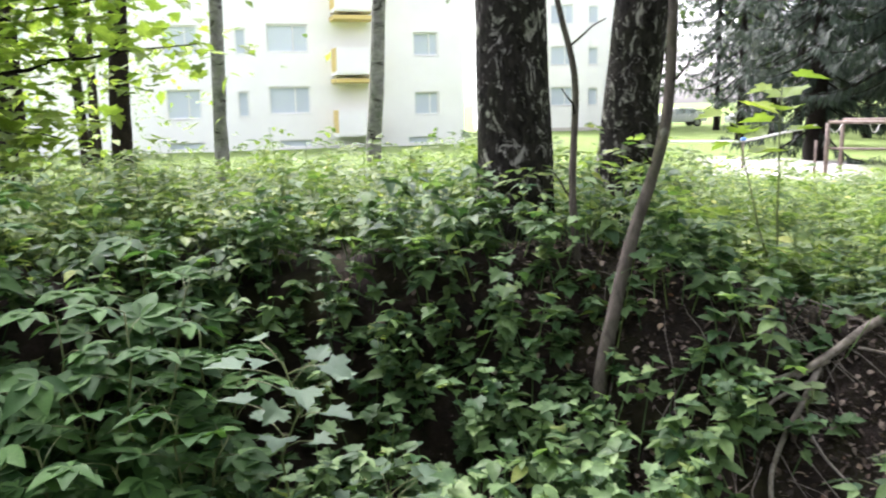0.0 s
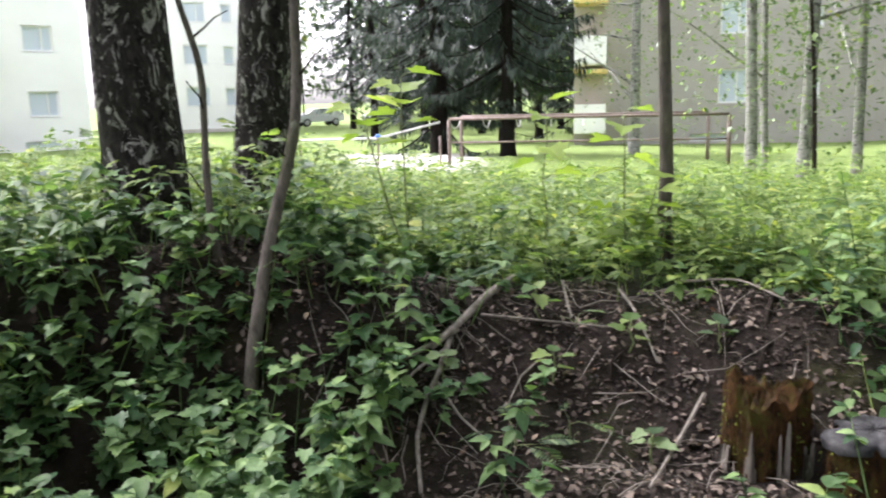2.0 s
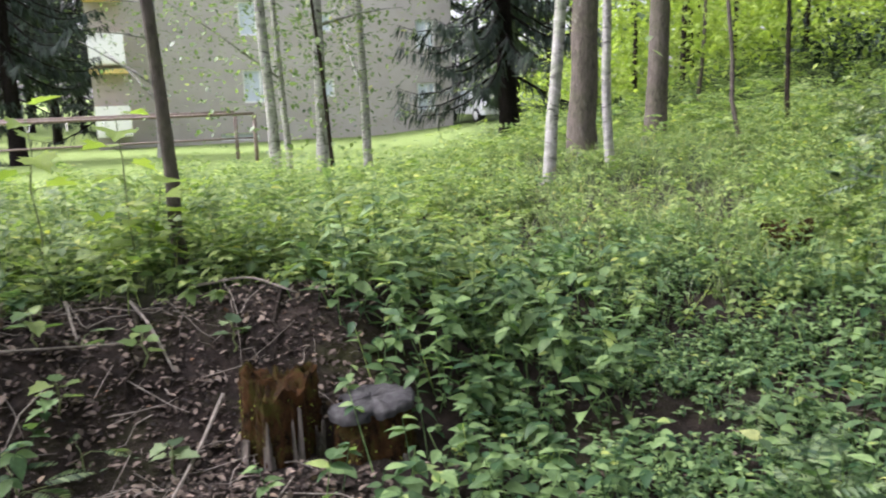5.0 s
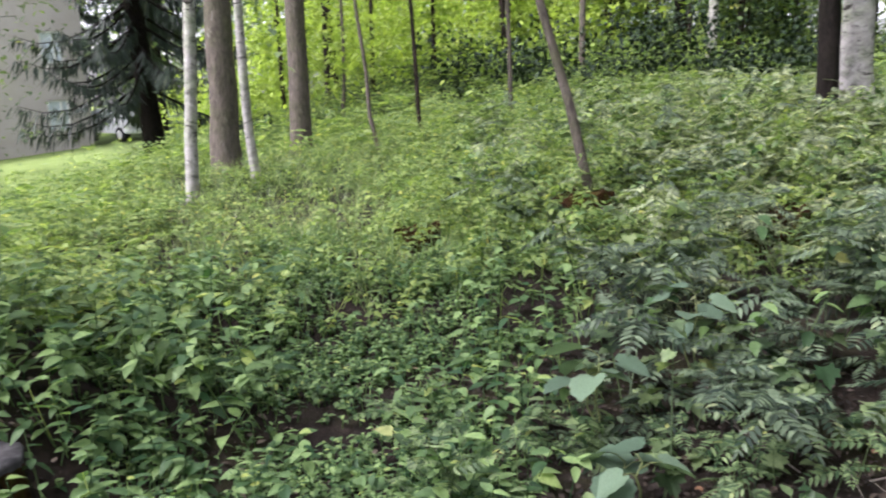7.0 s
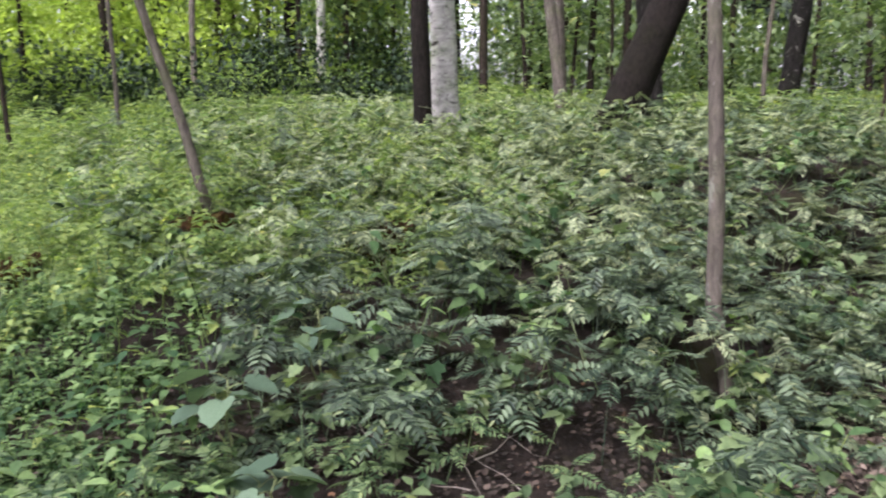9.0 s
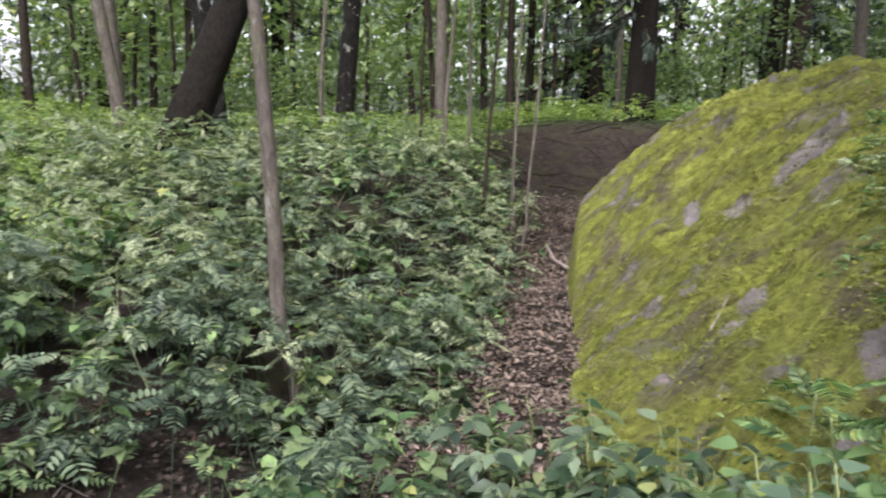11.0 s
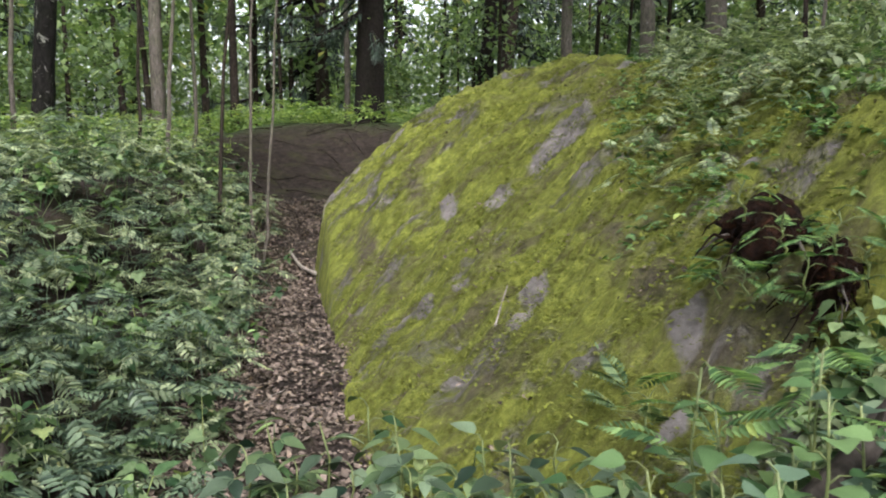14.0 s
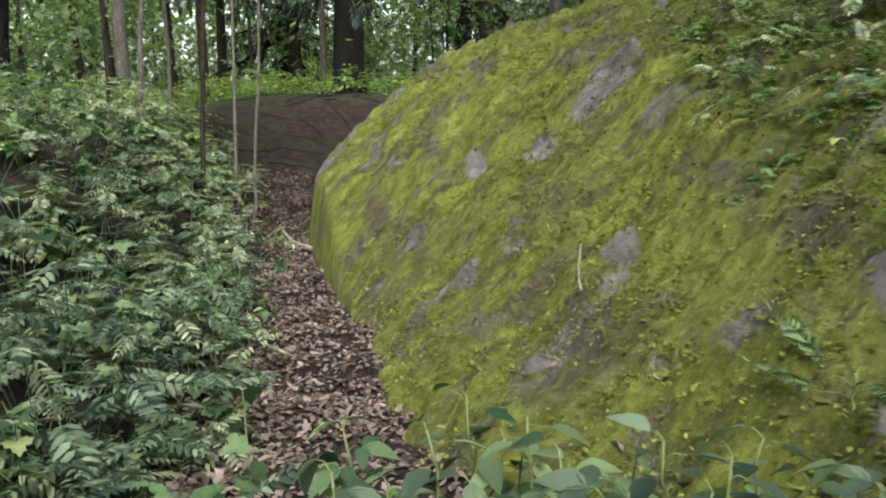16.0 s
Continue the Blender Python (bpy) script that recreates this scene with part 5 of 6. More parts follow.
def plant(name, label, at, stem_tops, shape, size, mat, per=6, category="plant", seed=0, low=0.4, pitch=0.05, stem_r=0.006, leaf_name="leaf", reach_by=0.5):
    """One plant: woody stems from its foot to the given tips, and every leaf a part of its own that shares one mesh."""
    g = np.random.default_rng(seed)
    root = tagged(new(name), label, category)
    root.matrix_basis = pose(*at)
    v, t = leaves(shape, np.zeros((1, 3)), np.zeros(1), np.zeros(1), np.ones(1), np.zeros(1))
    me = mesh_tris(leaf_name, v, t, mat)
    for tip in stem_tops:
        line = bent((0, 0, -0.05), tip, 6, 0.0, 0.012, seed)
        put("stem", mesh_tris("stem", *tube(line, np.linspace(stem_r, stem_r * 0.5, 6), 6), stem_green, True), root)
        for k in range(per):
            u = low + (1 - low) * (k + 1) / per
            p = [np.interp(u, np.linspace(0, 1, 6), line[:, c]) for c in range(3)]
            a = k * 137.5 + g.uniform(-25, 25)
            reach = g.uniform(0.5, 1.0) * size * reach_by
            q = np.array(p) + [math.cos(radians(a)) * reach, math.sin(radians(a)) * reach, reach * 0.35]
            put("petiole", mesh_tris("petiole", *tube(np.array([p, (np.array(p) + q) / 2 + [0, 0, 0.01], q]), [0.0025, 0.002, 0.0018], 4), stem_green, True), root)
            m = Matrix.Translation(q) @ Euler((g.normal(0, 0.2), -pitch + g.normal(0, 0.22), radians(a))).to_matrix().to_4x4()
            put(leaf_name, me, root, at=m @ Matrix.Scale(size * g.uniform(0.75, 1.15), 4))
    return root


plant("maple_seedling", "pale blue-green maple seedling with broad lobed leaves", on_ground(-0.52, 2.5), [(0.0, -0.05, 0.74)], LEAF_MAPLE, 0.105, leaf_pale, 16, seed=3, low=0.62, pitch=0.05, reach_by=1.6)
plant("maple_seedling", "low maple seedling in the leaf litter", on_ground(-0.22, 2.55), [(0.02, -0.05, 0.24)], LEAF_MAPLE, 0.10, leaf_pale, 9, seed=4, low=0.6, reach_by=1.4)
for i, (x, y, h) in enumerate([(-1.1, 2.65, 0.85), (-1.4, 2.8, 0.8), (-0.95, 2.95, 0.8), (-1.6, 2.55, 0.75), (-0.9, 2.5, 0.55), (-1.3, 2.4, 0.55), (-1.85, 3.0, 0.8), (-1.2, 3.15, 0.75)]):
    plant("elder_bush", "leafy dark green bush with five-fingered leaves on the bank", on_ground(x, y), [(0.05, -0.1, h), (0.18, 0.0, h * 0.8), (-0.15, -0.15, h * 0.75)], LEAF_PALM, 0.15, leaf_elder, 8, "bush", seed=20 + i, low=0.25, pitch=0.05, reach_by=1.0)
plant("young_maple", "bright yellow-green young maple on the bank crest", on_ground(2.69, 3.42), [(-0.03, 0.02, 0.85), (0.1, -0.1, 0.5)], LEAF_MAPLE, 0.16, leaf_yellow, 9, seed=6, low=0.25)
plant("young_maple", "bright yellow-green maple spray on a thin stem", on_ground(1.62, 3.85), [(-0.02, 0.02, 0.98), (-0.25, 0.0, 0.85)], LEAF_MAPLE, 0.16, leaf_yellow, 6, seed=7, low=0.7)
plant("young_maple", "bright green young maple above the bank", on_ground(2.35, 3.7), [(0.0, 0.0, 0.95)], LEAF_MAPLE, 0.15, leaf_yellow, 6, seed=8, low=0.5)
for i, (x, y, h, s, m) in enumerate([(3.4, -0.32, 0.42, 0.16, leaf_pale), (2.85, -0.45, 0.25, 0.15, leaf_pale), (3.9, -0.75, 0.45, 0.15, leaf_pale)]):
    plant("coltsfoot", "large soft-lobed light green leaves low on the mound", on_ground(x, y), [(0, 0, h), (0.1, 0.05, h * 0.8)], LEAF_ROUND, s, m, 4, seed=30 + i, low=0.6, pitch=-0.2)
gully_plants = [(2.34, -2.95, 0.5), (2.12, -2.95, 0.5), (1.92, -3.1, 0.48), (2.22, -2.68, 0.5), (2.17, -3.35, 0.45), (1.39, -3.25, 0.42), (1.2, -3.14, 0.42), (1.6, -3.1, 0.45), (1.78, -2.85, 0.5), (1.9, -2.45, 0.45), (1.1, -2.6, 0.45), (0.95, -2.6, 0.42), (0.87, -2.85, 0.35), (1.0, -2.35, 0.45), (1.25, -2.4, 0.48), (1.66, -2.7, 0.45)]
gully_plants += [(0.35 + 0.16 * k + 0.05 * math.sin(k * 5), -2.75 - 0.32 * ((k * 7) % 3) / 2 + 0.06 * math.cos(k * 3), 0.34 + 0.05 * (k % 4)) for k in range(9)]
for i, (x, y, z) in enumerate([(0.70, -2.15, 0.74), (0.95, -2.35, 0.62), (0.62, -2.45, 0.80), (0.80, -2.30, 0.64), (0.50, -2.25, 0.66), (0.84, -2.55, 0.70), (0.55, -2.65, 0.72), (1.10, -2.45, 0.50), (0.38, -2.45, 0.7)]):
    foot = on_ground(x, y)
    plant("nettle_leaved_shoot", "tall soft green shoot with broad oval leaves before the boulder", foot, [(0.03, 0.03, z - foot[2]), (-0.1, 0.04, (z - foot[2]) * 0.88), (0.09, -0.05, (z - foot[2]) * 0.8)], LEAF_BROAD, 0.08, leaf_deep if i % 3 else leaf_pale, 9, seed=170 + i, low=0.5, pitch=0.15, reach_by=0.7)
for i, (x, y, z) in enumerate([(0.90, -2.50, 0.80), (0.66, -2.62, 0.84)]):
    foot = on_ground(x, y)
    plant("fern", "upright green fern among the shoots before the boulder", foot, [(0.0, 0.0, z - foot[2])], LEAF_FERN, 0.22, leaf_lush, 7, seed=190 + i, low=0.75, pitch=0.3, leaf_name="frond", reach_by=0.2)
for i, (x, y, h) in enumerate(gully_plants):
    plant("broadleaf_seedling", "young broadleaf shoot with soft green oval leaves", on_ground(x, y), [(0.03, 0.06, h), (-0.08, 0.05, h * 0.75)], LEAF_OVATE if i % 3 else LEAF_TRIPLE, 0.115, leaf_blue if i % 2 else leaf_mid, 6, seed=50 + i, low=0.45, pitch=-0.15)
plant("fern", "green fern with arching fronds beside the log", on_ground(0.84, -3.3), [(0.0, 0.0, 0.12)], LEAF_FERN, 0.26, leaf_mid, 7, seed=70, low=0.2, pitch=0.75, leaf_name="frond")
plant("fern", "green fern with arching fronds on the slope", on_ground(1.2, -3.55), [(0.0, 0.0, 0.12)], LEAF_FERN, 0.24, leaf_mid, 9, seed=71, low=0.2, pitch=0.75, leaf_name="frond")
plant("fern", "dark fern hanging under the root mass", on_ground(0.9, -3.75), [(0.0, 0.0, 0.1)], LEAF_FERN, 0.22, leaf_deep, 7, seed=72, low=0.2, pitch=0.4, leaf_name="frond")
for i, (x, y) in enumerate([(1.75, 2.55), (1.5, 2.55), (2.05, 2.95)]):
    plant("fern", "small pale fern on the bare soil bank", on_ground(x, y), [(0.0, 0.0, 0.06)], LEAF_FERN, 0.2, leaf_mid, 4, seed=74 + i, low=0.2, pitch=0.4, leaf_name="frond")
for i, (x, y) in enumerate([(1.95, 2.3), (1.8, 2.75), (1.35, 2.85), (2.2, 2.75), (2.5, 2.55), (1.9, 3.05)]):
    plant("seedling", "small green seedling on the bare soil bank", on_ground(x, y), [(0.0, 0.0, 0.13)], LEAF_LOBED, 0.08, leaf_fresh if i % 2 else leaf_mid, 5, seed=80 + i, low=0.5)


def bowed_sapling(label, points, r0, seed):
    root = tagged(new("sapling"), label, "tree", "bowed saplings")
    base = np.array(points[0])
    root.matrix_basis = pose(*base)
    pts = np.array(points) - base
    t = np.linspace(0, len(pts) - 1, 26)
    k = np.clip(t.astype(int), 0, len(pts) - 2)
    f = (t - k)[:, None]
    line = pts[k] * (1 - f) + pts[k + 1] * f
    for _ in range(3):
        line[1:-1] = (line[:-2] + 2 * line[1:-1] + line[2:]) / 4
    put("trunk", mesh_tris("trunk", *tube(line, np.linspace(r0, r0 * 0.55, 26), 10, 0.04, seed), grey_bark, True), root)
    for k in (9, 13, 17, 21):
        a = k * 2.1 + seed
        tip = line[k] + [0.16 * math.cos(a), 0.16 * math.sin(a), 0.12]
        put("twig", mesh_tris("twig", *tube(bent(line[k], tip, 4, 0.01, 0.004, k), np.linspace(0.006, 0.002, 4), 5), brown_bark, True), root)
    return root


bowed_sapling("thin bowed brown sapling rising from the bank", [(0.59, 3.05, 0.25), (0.61, 3.09, 0.43), (0.72, 3.22, 0.83), (0.80, 3.3, 1.05), (0.92, 3.38, 1.34), (0.955, 3.43, 1.65), (0.96, 3.47, 1.95), (1.0, 3.55, 3.2)], 0.032, 1)
bowed_sapling("crooked dark sapling beside the old birch", [(0.62, 3.42, 0.45), (0.6, 3.45, 0.61), (0.57, 3.53, 0.95), (0.565, 3.58, 1.2), (0.6, 3.65, 1.6), (0.55, 3.67, 1.8), (0.49, 3.67, 2.0), (0.4, 3.7, 3.0)], 0.02, 2)


def stick(name, label, points, r0, r1, mat, forks=(), seed=0, category="branch"):
    """Fallen wood: a main limb and its forks."""
    root = tagged(new(name), label, category)
    base = np.array(points[0], float)
    root.matrix_basis = pose(*base)

    def limb(pts, a, b, nm, s):
        pts = np.array(pts, float) - base
        t = np.linspace(0, len(pts) - 1, 4 * len(pts))
        k = np.clip(t.astype(int), 0, len(pts) - 2)
        line = pts[k] * (1 - (t - k)[:, None]) + pts[k + 1] * (t - k)[:, None]
        line[1:-1] = (line[:-2] + line[1:-1] + line[2:]) / 3
        put(nm, mesh_tris(nm, *tube(line, np.linspace(a, b, len(line)), 9, 0.06, s), mat, True), root)

    limb(points, r0, r1, "limb", seed)
    for i, (pts, a, b) in enumerate(forks):
        limb(pts, a, b, "fork", seed + i + 1)
    return root


def lay(*xy, lift=0.03):
    return [(x, y, float(height(x, y)) + lift) for x, y in xy]


stick("fallen_branch", "bare grey forked branch lying down the bank", lay((2.0, 3.42), (1.72, 3.17), (1.50, 3.04), (1.34, 2.97), lift=0.06), 0.021, 0.014, twig_bark,
      [(lay((1.49, 3.03), (1.23, 2.94), (1.04, 2.95), lift=0.05), 0.013, 0.006), (lay((1.45, 3.02), (1.33, 2.88), (1.24, 2.8), (1.14, 2.68), (1.08, 2.5), lift=0.04), 0.014, 0.007),
       (lay((1.42, 2.98), (1.23, 2.9), (1.17, 2.86), lift=0.04), 0.009, 0.005), (lay((1.31, 2.86), (1.34, 2.71), (1.40, 2.6), lift=0.03), 0.007, 0.004)], 1)
stick("fallen_branch", "thin pale stick on the bank crest", lay((2.75, 3.1), (2.86, 2.8), (2.83, 2.46), lift=0.05), 0.008, 0.004, twig_bark, seed=8)
stick("fallen_branch", "thin grey stick on the bare soil", lay((2.43, 3.15), (2.34, 2.9), (2.24, 2.62), lift=0.03), 0.009, 0.005, twig_bark, seed=9)
stick("fallen_branch", "thin grey stick leaning on the soil bank", lay((2.2, 3.3), (2.06, 3.01), lift=0.03), 0.009, 0.006, twig_bark, seed=10)
stick("fallen_branch", "thin grey stick lying along the soil bank", lay((1.63, 3.08), (1.92, 2.98), (2.2, 2.85), lift=0.03), 0.006, 0.004, twig_bark, seed=13)
stick("fallen_branch", "curved grey stick beside the rotten stump", lay((2.3, 2.4), (2.1, 2.3), (1.9, 2.17), (1.76, 2.07), lift=0.05), 0.009, 0.005, twig_bark, seed=14)
stick("fallen_branch", "short bare twig caught on the boulder's moss", [tuple(on_ground(2.14, -4.5, 0.03)), tuple(on_ground(2.2, -4.72, 0.04)), tuple(on_ground(2.24, -4.95, 0.04))], 0.007, 0.004, twig_bark, seed=15)
stick("fallen_branch", "dry stick across the gully floor", lay((5.75, -8.3), (6.2, -8.65), (6.65, -9.08), lift=0.06), 0.026, 0.016, twig_bark, seed=11)
log0, log1 = np.array((0.42, -2.97, 0.70)), np.array((0.70, -2.50, 0.47))
fallen_log = stick("log", "bare weathered log with a sawn end on the slope", [tuple(log0), tuple((log0 + log1) / 2), tuple(log1)], 0.040, 0.034, log_bark, [([tuple(log0 * 0.55 + log1 * 0.45), tuple(log0 * 0.55 + log1 * 0.45 + (-0.02, 0.03, 0.09))], 0.014, 0.006)], seed=12, category="log")
saw_dir = (log0 - log1) / np.linalg.norm(log0 - log1)
put("sawn_end", mesh_tris("sawn_end", *tube(np.array([saw_dir * -0.004, saw_dir * 0.006, saw_dir * 0.009]), [0.040, 0.039, 0.034], 14, 0.03, 4), sawn_wood, True), fallen_log, "pale sawn end")


def stump(label, x, y, r, top, ragged, cap_mat, seed):
    """A rotten stump: fluted, splintered sides and a torn top, or a sawn slab that overhangs a decayed foot."""
    g = np.random.default_rng(seed)
    root = tagged(new("tree_stump"), label, "stump", "stumps beside the path")
    z0 = float(height(x, y)) - 0.12
    root.matrix_basis = pose(x, y, z0)
    sides, rows = 72, 22
    a = np.linspace(0, 2 * np.pi, sides, endpoint=False)
    splinter = g.normal(size=sides)
    splinter = 0.6 * splinter + 0.4 * np.roll(splinter, 1)
    flute = 1 + 0.07 * np.sin(a * 3 + seed) + 0.05 * np.sin(a * 7 + 1) + 0.05 * splinter
    hts = (top - z0) * (1 + ragged * (0.5 * np.sin(a * 2 + seed) + 0.35 * np.sin(a * 5) + 0.4 * splinter))
    v = []
    for k in range(rows):
        u = k / (rows - 1)
        rad = r * (1.22 - 0.22 * u ** 0.5 - (0.10 * u if not ragged else 0)) * (1 + (flute - 1) * (0.6 + 0.5 * u)) * (1 + 0.025 * g.normal(size=sides))
        v.append(np.stack([np.cos(a) * rad, np.sin(a) * rad, hts * u], 1))
    v = np.concatenate(v)
    i, j = np.meshgrid(np.arange(rows - 1), np.arange(sides), indexing="ij")
    p, q = (i * sides + j).ravel(), (i * sides + (j + 1) % sides).ravel()
    put("body", mesh_tris("body", v, np.concatenate([np.stack([p, q, p + sides], 1), np.stack([q, q + sides, p + sides], 1)]), rot_wood), root)
    k = np.arange(sides)
    n = (k + 1) % sides
    if ragged:
        # crumbled heart wood in rings, with torn peaks
        rings_, zc = [v[-sides:]], hts.mean()
        for f in (0.82, 0.62, 0.40, 0.18):
            ring = v[-sides:] * [f, f, 0]
            ring[:, 2] = zc + (hts - zc) * f + (top - z0) * ragged * g.normal(scale=0.55, size=sides) * f
            rings_.append(ring)
        vv = np.concatenate(rings_ + [np.array([[0, 0, zc]])])
        tt = [t for o in range(4) for t in (np.stack([o * sides + k, o * sides + n, (o + 1) * sides + k], 1), np.stack([o * sides + n, (o + 1) * sides + n, (o + 1) * sides + k], 1))]
        tt.append(np.stack([4 * sides + k, 4 * sides + n, np.full(sides, 5 * sides)], 1))
        put("top", mesh_tris("top", vv, np.concatenate(tt), cap_mat), root, "crumbling brown top")
    else:
        # a grey weathered slab with a broken notch, proud of the decayed body
        b = np.linspace(0, 2 * np.pi, 60, endpoint=False)
        rr = r * 1.10 * (1 + 0.04 * np.sin(b * 3 + seed) + 0.02 * np.sin(b * 8) + 0.012 * g.normal(size=60))
        rr *= 1 - 0.55 * np.exp(-(((b - 1.9) / 0.16) ** 2)) - 0.28 * np.exp(-(((b - 3.9) / 0.12) ** 2))
        layers = []
        for f, dz in ((0.0, 0.024), (0.35, 0.030), (0.7, 0.026), (0.95, 0.018), (1.0, 0.004), (0.97, -0.020)):
            layers.append(np.column_stack([np.cos(b) * rr * f, np.sin(b) * rr * f, hts.mean() + dz + 0.02 * np.cos(b + 1) * f + g.normal(scale=0.003, size=60)]))
        vv = np.concatenate(layers)
        e_, f_ = np.arange(60), (np.arange(60) + 1) % 60
        tt = [t for o in range(5) for t in (np.stack([o * 60 + e_, (o + 1) * 60 + e_, o * 60 + f_], 1), np.stack([o * 60 + f_, (o + 1) * 60 + e_, (o + 1) * 60 + f_], 1))]
        put("top", mesh_tris("top", vv, np.concatenate(tt), cap_mat), root, "grey weathered sawn slab with a notch")
    n_moss = 200 if ragged else 60
    ma, mu = g.uniform(0, 6.283, n_moss), g.uniform(0.2, 0.95, n_moss)
    mr = r * (1.22 - 0.22 * mu ** 0.5) * 1.0
    mp = np.stack([np.cos(ma) * mr, np.sin(ma) * mr, np.interp(ma, a, hts) * mu], 1)
    mv, mt = leaves(LEAF_CARD, mp, ma + g.normal(scale=0.6, size=n_moss), g.normal(-0.9, 0.4, n_moss), g.uniform(0.008, 0.02, n_moss))
    tagged(put("moss", mesh_tris("moss", mv, mt, moss_leaf), root, "yellow-green moss"), kind="stuff")
    # strips of peeling bark round the foot
    for t_ in np.linspace(3.0, 5.6, 5) if ragged else (4.0, 4.6):
        w_ = g.uniform(0.10, 0.22)
        arc = np.linspace(t_ - w_, t_ + w_, 6)
        hh = g.uniform(0.35, 0.7) * (top - z0)
        lo_, hi_ = r * 1.30, r * g.uniform(1.14, 1.3)
        vv = np.concatenate([np.stack([np.cos(arc) * lo_, np.sin(arc) * lo_, np.full(6, 0.04)], 1), np.stack([np.cos(arc) * hi_, np.sin(arc) * hi_, hh * (1 + 0.2 * g.normal(size=6))], 1)])
        vv = np.concatenate([vv, vv * [0.94, 0.94, 1]])
        tt = []
        for o in range(5):
            tt += [(o, o + 1, o + 6), (o + 1, o + 7, o + 6), (12 + o + 1, 12 + o, 12 + o + 6), (12 + o + 7, 12 + o + 1, 12 + o + 6), (o + 6, o + 7, o + 18), (o + 7, o + 19, o + 18)]
        put("bark_strip", mesh_tris("bark_strip", vv, np.array(tt), grey_bark), root, "grey peeling bark")
    return root


stump("rotten mossy stump with a torn crumbling top", 2.32, 2.10, 0.142, 0.38, 0.14, rot_wood, 3)
stump("low sawn stump with a grey weathered top", 2.52, 1.80, 0.155, 0.27, 0.0, cut_wood, 5)
stump("decayed dark stump hidden in the mound plants", 6.4, -0.25, 0.22, 0.68, 0.12, rot_wood, 7)
stump("decayed reddish stump hidden in the mound plants", 5.75, -1.5, 0.2, 0.62, 0.15, rot_wood, 8)
stump("decayed black stump beside the path", 5.9, 0.9, 0.16, 0.5, 0.15, rot_wood, 9)


def root_mass(label, x, y, z, size, seed):
    """A torn-out clump of soil and roots: a lumpy core with many curling roots."""
    g = np.random.default_rng(seed)
    base = tagged(new("root_mass"), label, "roots")
    base.matrix_basis = pose(x, y, z)
    th, ph = np.linspace(0.02, np.pi - 0.02, 22), np.linspace(0, 2 * np.pi, 36, endpoint=False)
    tt, pp = np.meshgrid(th, ph, indexing="ij")
    rr = 1 + 0.16 * np.sin(3 * pp + 2 * tt) + 0.13 * np.sin(5 * tt + 2 * pp + 1) + 0.10 * np.sin(9 * pp - 4 * tt) + 0.06 * g.normal(size=tt.shape)
    v = np.stack([np.sin(tt) * np.cos(pp) * rr * size[0], np.sin(tt) * np.sin(pp) * rr * size[1], np.cos(tt) * rr * size[2]], 2).reshape(-1, 3)
    i, j = np.meshgrid(np.arange(21), np.arange(36), indexing="ij")
    a, b = (i * 36 + j).ravel(), (i * 36 + (j + 1) % 36).ravel()
    put("soil_core", mesh_tris("soil_core", v, np.concatenate([np.stack([a, a + 36, b], 1), np.stack([b, a + 36, b + 36], 1)]), root_soil), base, "dark reddish-brown crumbling soil")
    for k in range(34):
        d = g.normal(size=3)
        d /= np.linalg.norm(d)
        start = d * np.array(size) * 0.9
        end = start + np.array([d[0] * 0.14, d[1] * 0.14, -g.uniform(0.0, 0.22)])
        line = bent(start, end, 7, g.uniform(-0.03, 0.05), 0.005, seed + k)
        put("root", mesh_tris("root", *tube(line, np.linspace(g.uniform(0.004, 0.011), 0.002, 7), 5, 0.1, k), grey_bark if k % 5 == 0 else root_soil, True), base)
    return base


root_mass("upturned reddish root mass on the boulder's shoulder", 0.84, -3.90, 0.93, (0.14, 0.11, 0.12), 11)
root_mass("dark torn roots at the boulder's edge", 0.62, -3.72, 0.80, (0.08, 0.08, 0.13), 12)
for i, (x, y, z) in enumerate([(0.78, -3.72, 0.98), (0.70, -3.62, 0.86), (0.92, -3.80, 1.1), (0.62, -3.6, 1.02), (0.98, -3.72, 0.82), (0.52, -3.62, 0.9)]):
    plant("fern", "dark fern growing over the torn roots", (x, y, z - 0.06), [(0.0, 0.03, 0.1)], LEAF_FERN, 0.15, leaf_deep if i % 2 else leaf_lush, 7, seed=210 + i, low=0.2, pitch=0.1, leaf_name="frond")


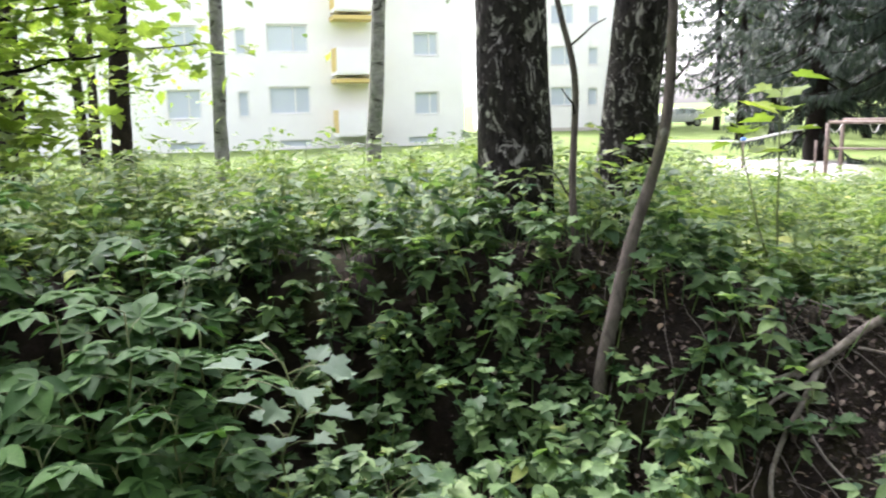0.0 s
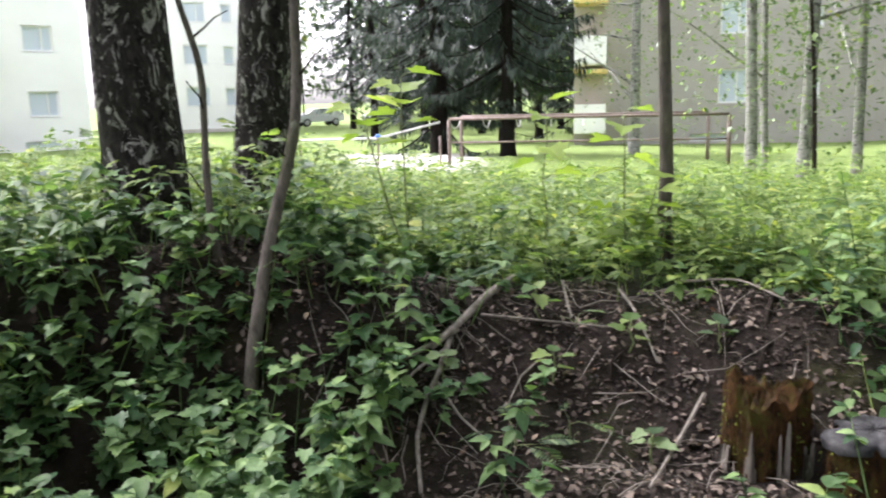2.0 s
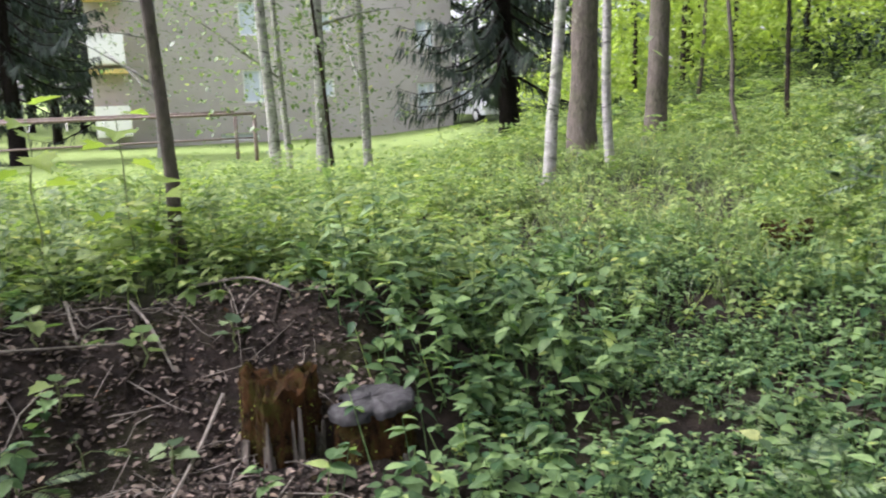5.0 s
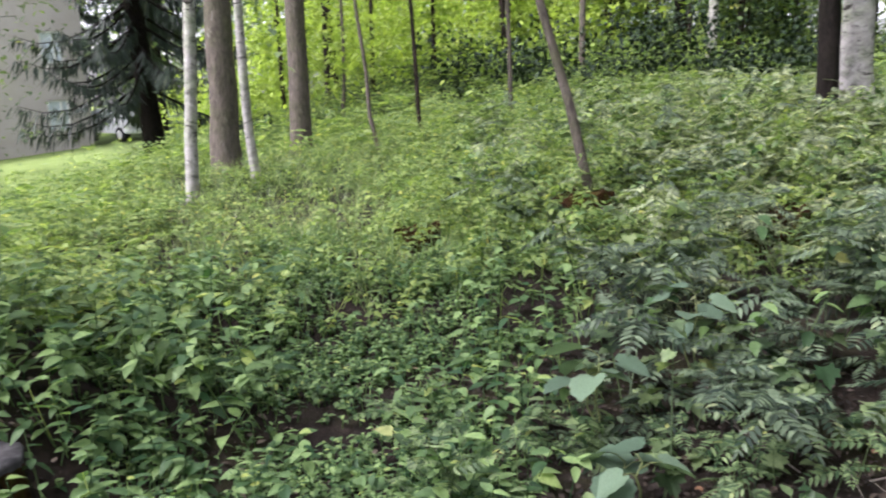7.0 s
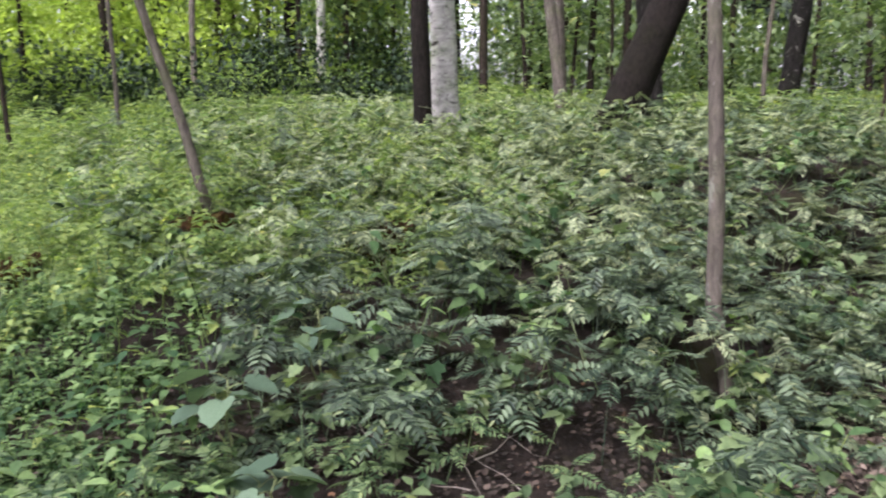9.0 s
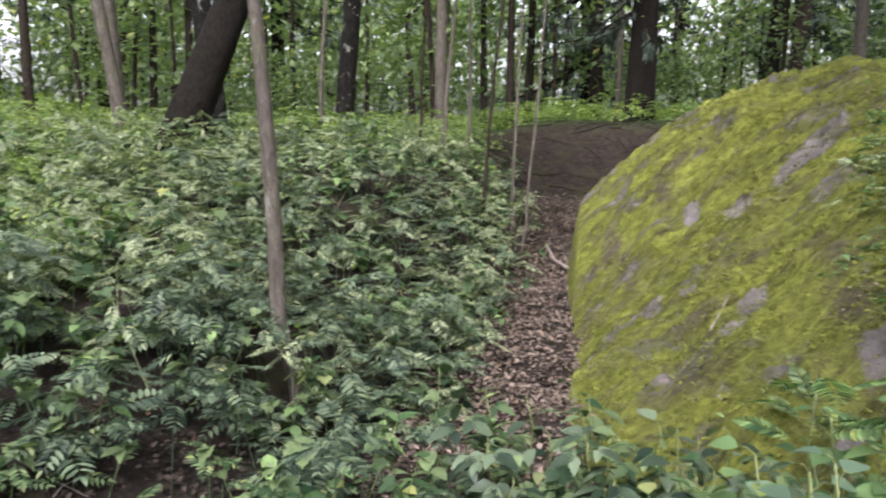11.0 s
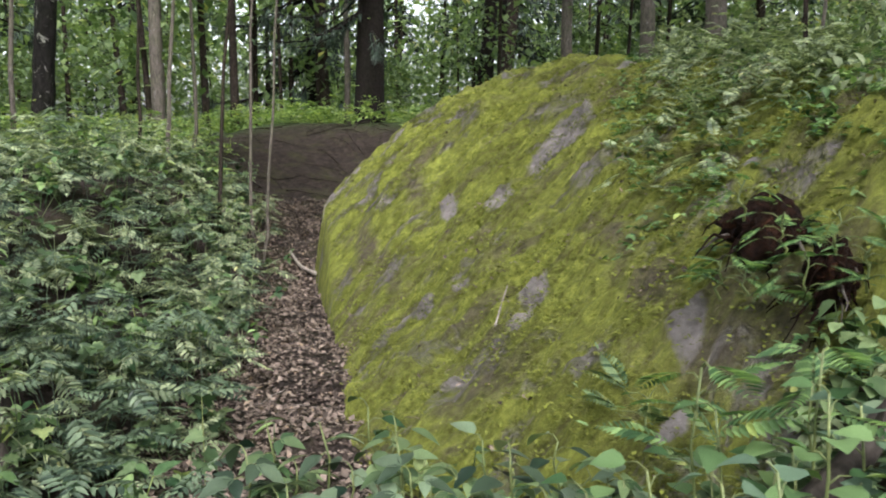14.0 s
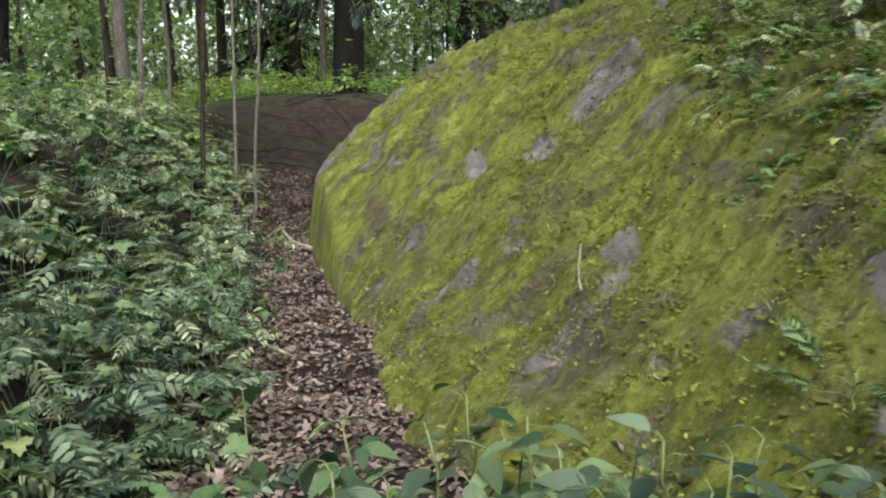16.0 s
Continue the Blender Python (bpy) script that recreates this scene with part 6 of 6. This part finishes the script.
def maple_branch():
    """A low branch that reaches in over the bank."""
    root = tagged(new("maple_branch_spray"), "low maple bough with bright green leaves reaching over the bank", "tree branch")
    root.matrix_basis = pose(-3.2, 5.0, float(height(-3.2, 5.0)))
    o = np.array((-3.2, 5.0, float(height(-3.2, 5.0))))
    put("trunk", mesh_tris("trunk", *tube(np.array([(0, 0, -0.2), (0.02, 0, 1.0), (-0.05, 0, 2.2), (0.0, 0.1, 4.0)]), [0.06, 0.05, 0.045, 0.03], 9), brown_bark, True), root)
    ends = [((-0.02, 0, 0.85), (-1.55, 5.25, 1.92), 0.018), ((0, 0, 1.1), (-1.9, 5.3, 2.25), 0.014), ((0, 0, 1.3), (-2.2, 5.0, 2.5), 0.014), ((0, 0, 0.6), (-2.3, 4.9, 1.35), 0.01)]
    pos = []
    for i, (a, b, r) in enumerate(ends):
        line = bent(a, np.array(b) - o, 9, 0.06, 0.02, i)
        put("limb", mesh_tris("limb", *tube(line, np.linspace(r, 0.004, 9), 6), dark_bark, True), root)
        for u in rng.uniform(0.2, 1.0, 230):
            pos.append([np.interp(u, np.linspace(0, 1, 9), line[:, c]) for c in range(3)] + rng.normal(scale=(0.22, 0.22, 0.13), size=3))
    pos = np.array(pos)
    v, t = leaves(LEAF_MAPLE, pos, rng.uniform(0, 6.283, len(pos)), rng.normal(-0.1, 0.3, len(pos)), rng.uniform(0.07, 0.13, len(pos)))
    tagged(put("leaves", mesh_tris("leaves", v, t, leaf_yellow), root), kind="stuff")


maple_branch()
twig_heap("brush_pile", "low heap of grey brushwood at the wood's edge", 260, lambda x, y, r, az: np.exp(-((x - 13) / 1.0) ** 2 - ((y + 2.7) / 1.3) ** 2), (11, -5, 15, 0), (0.4, 1.2), (0.006, 0.014))


def root_tangle(label, spots_, seed):
    """Bare roots that break out of the cut bank."""
    g = np.random.default_rng(seed)
    for x, y, a, ln_ in spots_:
        root = tagged(new("bare_root"), label, "root", "roots in the cut banks")
        o = on_ground(x, y)
        root.matrix_basis = pose(*o)
        pts = []
        for t in np.linspace(0, 1, 7):
            px_, py_ = x + math.cos(a) * ln_ * t + g.normal(scale=0.02), y + math.sin(a) * ln_ * t + g.normal(scale=0.02)
            pts.append((px_ - o[0], py_ - o[1], float(height(px_, py_)) - o[2] + 0.012 + 0.015 * math.sin(t * 9)))
        put("strand", mesh_tris("strand", *tube(np.array(pts), np.linspace(0.02, 0.006, 7) * g.uniform(0.6, 1.1), 7, 0.08, seed), brown_bark, True), root)


root_tangle("dark bare root running down the gully bank", [(9.1, -15.4, 1.8, 2.0), (8.6, -14.4, 2.1, 1.5), (9.3, -15.6, 1.5, 1.8), (8.3, -13.6, 2.4, 1.4), (9.0, -14.6, 1.3, 1.3), (8.2, -14.2, 2.0, 1.8), (8.9, -13.2, 2.6, 1.5)], 5)
twig_heap("bank_roots", "grey roots and twigs hanging from the gully head", 260, lambda x, y, r, az: in_band(az, 141, 152, 2) * in_band(r, 13, 17.5, 0.5), (5, -17, 12, -9), (0.2, 0.8), (0.005, 0.013), brown_bark)
root_tangle("dark bare root breaking out of the soil bank", [(2.0, 3.25, -1.9, 0.6), (2.35, 3.05, -2.2, 0.5), (2.7, 2.85, -2.0, 0.5), (1.5, 3.3, -1.6, 0.5), (2.9, 2.6, -2.5, 0.45), (1.2, 3.3, -1.9, 0.5)], 6)
